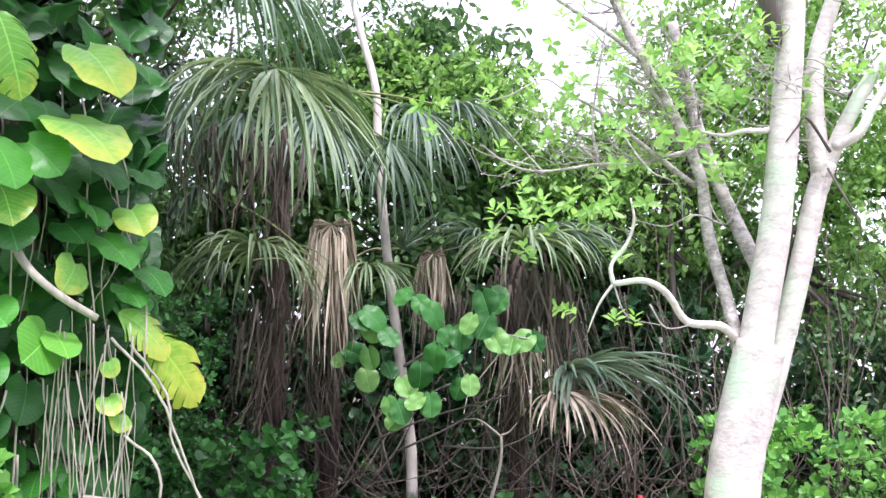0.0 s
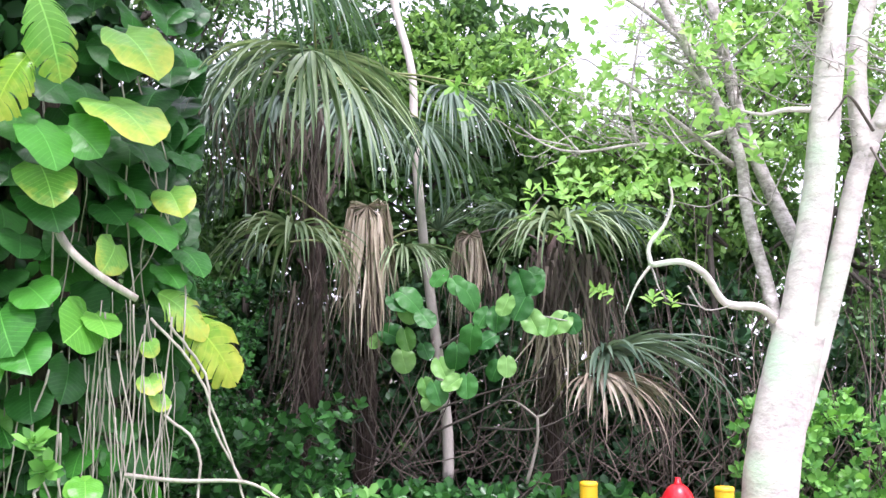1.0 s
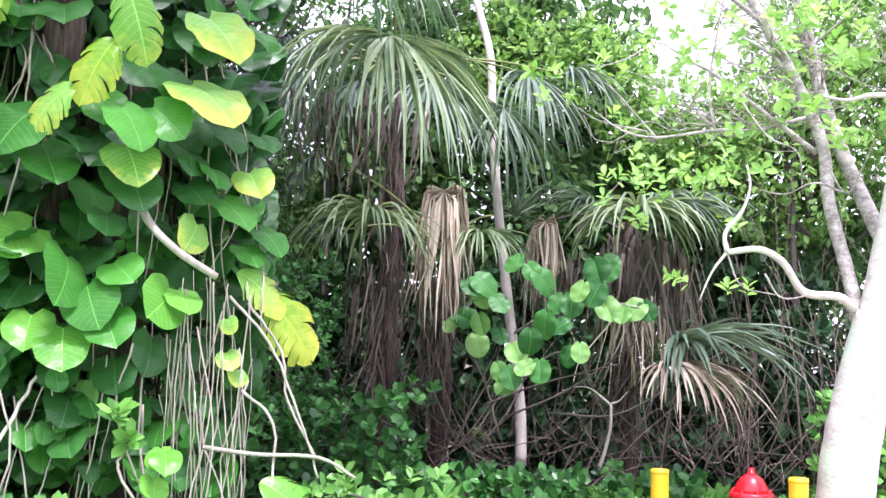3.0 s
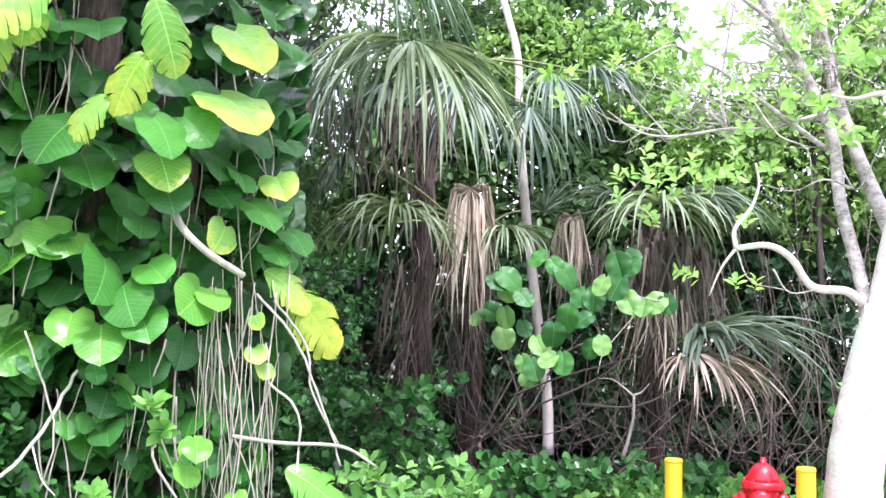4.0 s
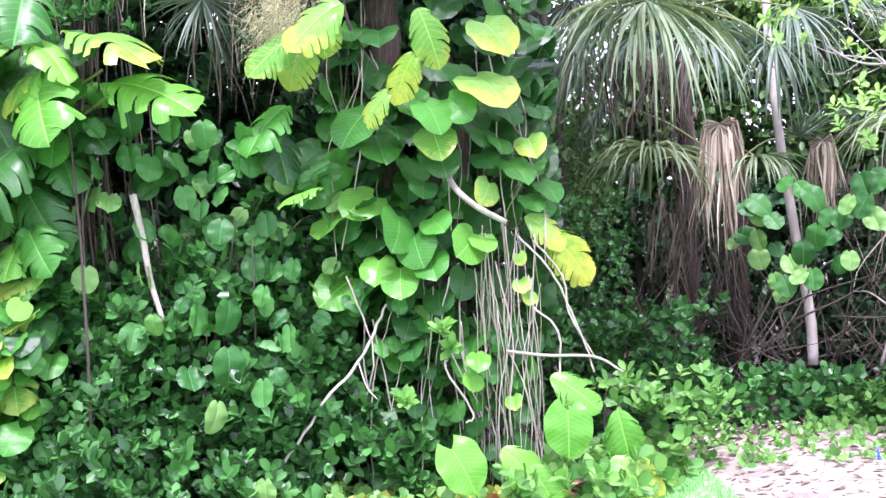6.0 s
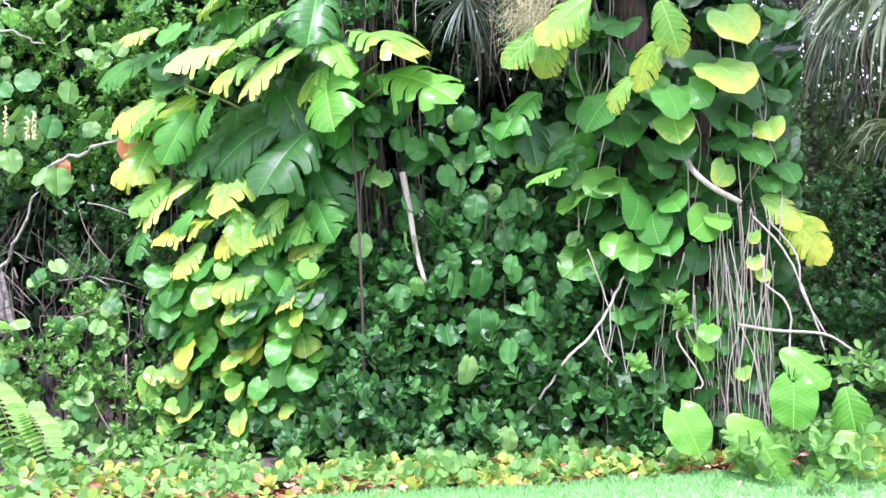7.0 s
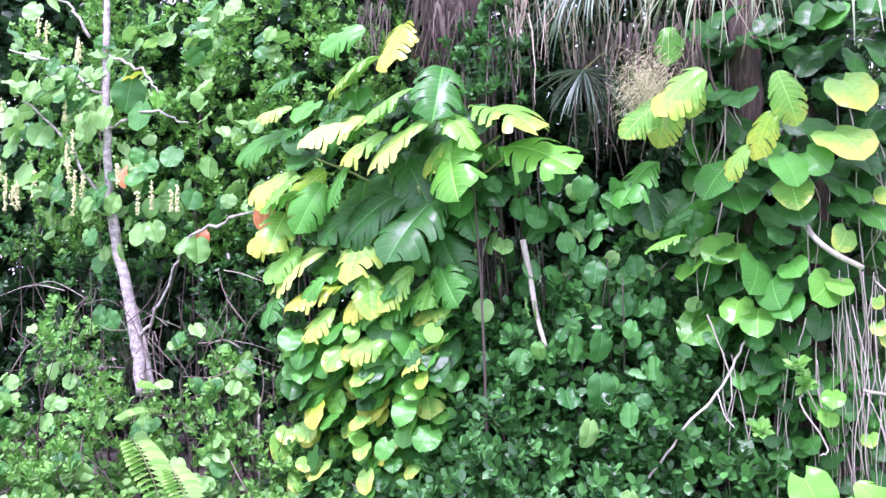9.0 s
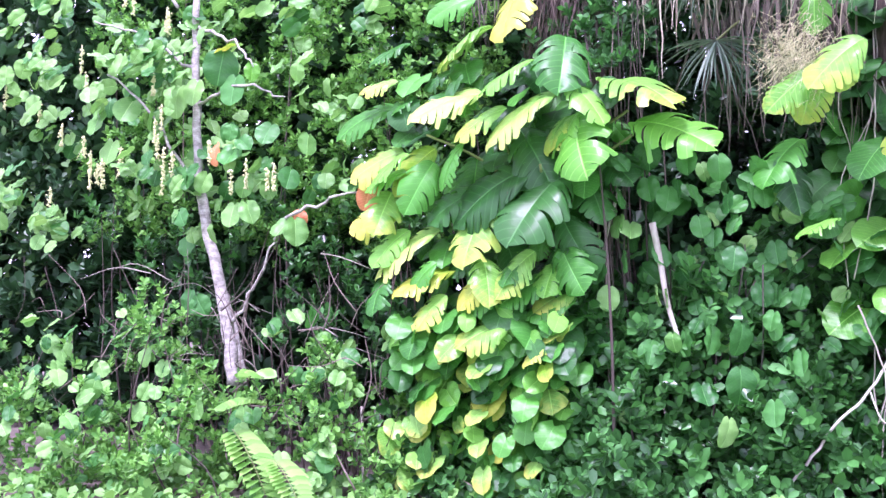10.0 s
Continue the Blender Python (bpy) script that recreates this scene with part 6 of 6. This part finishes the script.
fern_frond(fern, (-6.65, 1.63, 0.54), -RIGHT * 0.3 + UP * 0.2 + OUT * 0.6, 0.45, 4)
twigs = []
for i in range(150):
    a = H(R3(5.2, 9.6), R3(-1.5, -0.3), R3(-0.2, 1.4))
    b = a + RIGHT * R3(-0.5, 0.5) + OUT * R3(-0.2, 0.3) + UP * R3(-0.1, 0.7)
    twigs.append(tube([a, (a + b) / 2 + rng.normal(0, 0.05, 3), b], 0.006 * R3(0.6, 1.5), 0.002, 5, 3))
tagged(new("bare_twigs", mesh_from("bare_twigs", *joined(twigs), M_DRY)), "bare grey twigs poking out of the thicket", "twigs", kind="stuff")

arcs = []
for i in range(26):
    a = H(R3(6.2, 8.6), R3(-0.25, 0.35), R3(0.8, 2.0))
    b = a + RIGHT * R3(-0.9, 0.9) + UP * R3(-0.3, 0.25) + OUT * R3(-0.1, 0.2)
    arcs.append(tube([a, (a + b) / 2 + UP * R3(0.0, 0.15) + rng.normal(0, 0.04, 3), b], 0.008 * R3(0.6, 1.3), 0.003, 5, 4))
tagged(new("dry_twigs", mesh_from("dry_twigs", *joined(arcs), M_ROOT)), "arching dry grey twigs in the thicket's gap", "twigs", kind="stuff")
shrub("thicket_shrub", "sparse small-leaved shrub in the thicket's shade", bank(420, 5.2, 9.6, lambda u, z: 0.0, lambda u: 2.5, 0.35, 0.8), 0.10, M_HEDGE, group="thicket shrubs", lean=0.3)
shrub("trunk_creeper", "dark leafy creeper clinging to the palm trunk", bank(240, 2.9, 4.0, lambda u, z: -0.15, lambda u: 5.0, 0.12, 3.7), 0.10, M_HEDGE, lean=0.6)

# backing for the column's gaps, coloured as shade
shrub("tall_shrub", "tall shrub behind the vine column, deep shade in its leaf colour", bank(800, 0.0, 1.7, lambda u, z: 0.8, lambda u: 5.4, 0.35, 1.6, 1), 0.2, M_DEEPSHADE, group="tall shrubs", lean=0.3)

# ---- palm crowns above the hedge ----
crown_palm = thing("hedge_palm", "palm above the hedge with drooping fronds and dry strips", "palm", H(0.9, 0.6, 0))
palm_trunk(crown_palm, H(1.0, 0.7, -0.2), H(1.0, 0.75, 4.9), 0.16)
cp = H(1.0, 0.75, 4.8)
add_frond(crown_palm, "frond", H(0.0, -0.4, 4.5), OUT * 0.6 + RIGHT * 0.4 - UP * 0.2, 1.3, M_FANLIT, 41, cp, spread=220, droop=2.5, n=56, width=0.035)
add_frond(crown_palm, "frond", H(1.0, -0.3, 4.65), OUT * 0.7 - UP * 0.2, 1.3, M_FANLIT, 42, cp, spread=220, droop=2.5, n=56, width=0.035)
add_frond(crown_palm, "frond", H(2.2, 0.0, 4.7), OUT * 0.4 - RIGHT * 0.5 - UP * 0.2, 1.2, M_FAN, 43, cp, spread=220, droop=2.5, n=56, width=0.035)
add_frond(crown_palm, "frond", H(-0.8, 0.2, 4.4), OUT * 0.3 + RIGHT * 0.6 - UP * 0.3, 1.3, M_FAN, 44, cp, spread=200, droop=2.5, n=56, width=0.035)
add_frond(crown_palm, "frond", (-4.18, 4.77, 3.87), OUT * 0.4 - UP * 0.8 + RIGHT * 0.1, 0.7, M_FAN, 45, H(2.0, 0.5, 4.1), spread=190, droop=0.7)
skirt(crown_palm, "dead_skirt", [H(2.6, 0.3, 4.2), H(1.9, 0.25, 4.3), H(1.4, 0.3, 4.1)], 1.3, M_FANGREY, 130, 0.03, 46)
skirt(crown_palm, "dead_skirt", [H(4.1, 0.0, 4.9), H(3.8, -0.1, 4.6), H(3.5, 0.0, 4.3)], 0.9, M_FANGREY, 150, 0.03, 47)
skirt(crown_palm, "dead_skirt", [H(3.2, 0.1, 4.6), H(2.6, 0.0, 4.7), H(1.6, -0.1, 4.7), H(0.6, -0.2, 4.6)], 0.9, M_FANDEAD, 130, 0.022, 48)
skirt(crown_palm, "dead_skirt", [H(5.0, 0.4, 4.9), H(4.7, 0.3, 4.9)], 0.8, M_FANGREY, 40, 0.022, 49)
skirt(crown_palm, "fibre", [H(4.05, -0.1, 4.9), H(3.8, -0.14, 4.4), H(3.65, -0.08, 3.9), H(4.1, -0.1, 4.2), H(3.6, -0.05, 4.9)], 0.8, M_PALMBARK, 300, 0.016, 61)
fl = []
c0 = np.array((-3.35, 4.78, 3.58))
for i in range(1300):
    a = c0 + rng.normal(0, 1, 3) * np.array([0.15, 0.12, 0.16])
    fl.append(tube([a, a + rng.normal(0, 0.05, 3) - UP * 0.05 - RIGHT * 0.03], 0.002, 0.001, 3, 2))
tagged(part("flower_head", mesh_from("flower_head", *joined(fl), M_FLUFF), crown_palm, "pale fluffy flower cluster"), kind="stuff")


# ---- litter and creeper between hedge and lawn ----
def band(n, u0, u1, spread=1.0):
    u = rng.uniform(u0, u1, n)
    e = np.array([lawn_edge(a) for a in u])
    back = np.maximum(0.5 - 0.46 * u, e + 0.5)
    v = e + 0.03 + (back - e) * rng.uniform(0, 1, n) * spread
    p = O[None] + u[:, None] * U + v[:, None] * V
    p[:, 2] = ground_z(p[:, 0], p[:, 1])
    return p


p = band(900, -0.6, 8.6, 0.55)
p[:, 2] += rng.uniform(0.0, 0.05, len(p))
v, f = small_leaves(p, rng.normal(0, 1, (len(p), 3)) * np.array([1, 1, 0.25]), UP + rng.normal(0, 0.35, (len(p), 3)), rng.uniform(0.06, 0.18, len(p)), 0.85, 0.1)
tagged(new("fallen_leaves", fast_mesh("fallen_leaves", v, f, M_LITTER)), "fallen orange and brown leaves along the hedge", "leaf litter", kind="stuff")
p = band(430, -0.4, 8.8, 0.8)
p[:, 2] += rng.uniform(0.0, 0.09, len(p))
tagged(new("creeper", fast_mesh("creeper", *rosettes(p, UP + OUT * 0.4 + rng.normal(0, 0.4, (len(p), 3)), 0.10, 4, 1.2, 0.8), M_COVERYEL)), "yellow-green creeper leaves edging the lawn", "ground cover", kind="stuff")
p = band(1600, 0.2, 12.5, 1.8)
p[:, 2] += rng.uniform(0.02, 0.14, len(p))
tagged(new("creeper", fast_mesh("creeper", *rosettes(p, UP + OUT * 0.5 + rng.normal(0, 0.4, (len(p), 3)), 0.11, 4, 1.2, 0.8), M_COVER)), "green creeper leaves at the foot of the hedge", "ground cover", kind="stuff")
q = np.stack([rng.uniform(-1.6, 3.2, 1900), rng.uniform(4.6, 9.0, 1900), np.zeros(1900)], 1)
q[:, 2] = ground_z(q[:, 0], q[:, 1]) + 0.012
v, f = small_leaves(q, rng.normal(0, 1, (1900, 3)) * np.array([1, 1, 0.15]), UP + rng.normal(0, 0.25, (1900, 3)), rng.uniform(0.04, 0.12, 1900), 0.45, 0.1)
tagged(new("dry_litter", fast_mesh("dry_litter", v, f, M_FANDEAD)), "dry brown litter on the sandy ground by the hydrant", "leaf litter", kind="stuff")
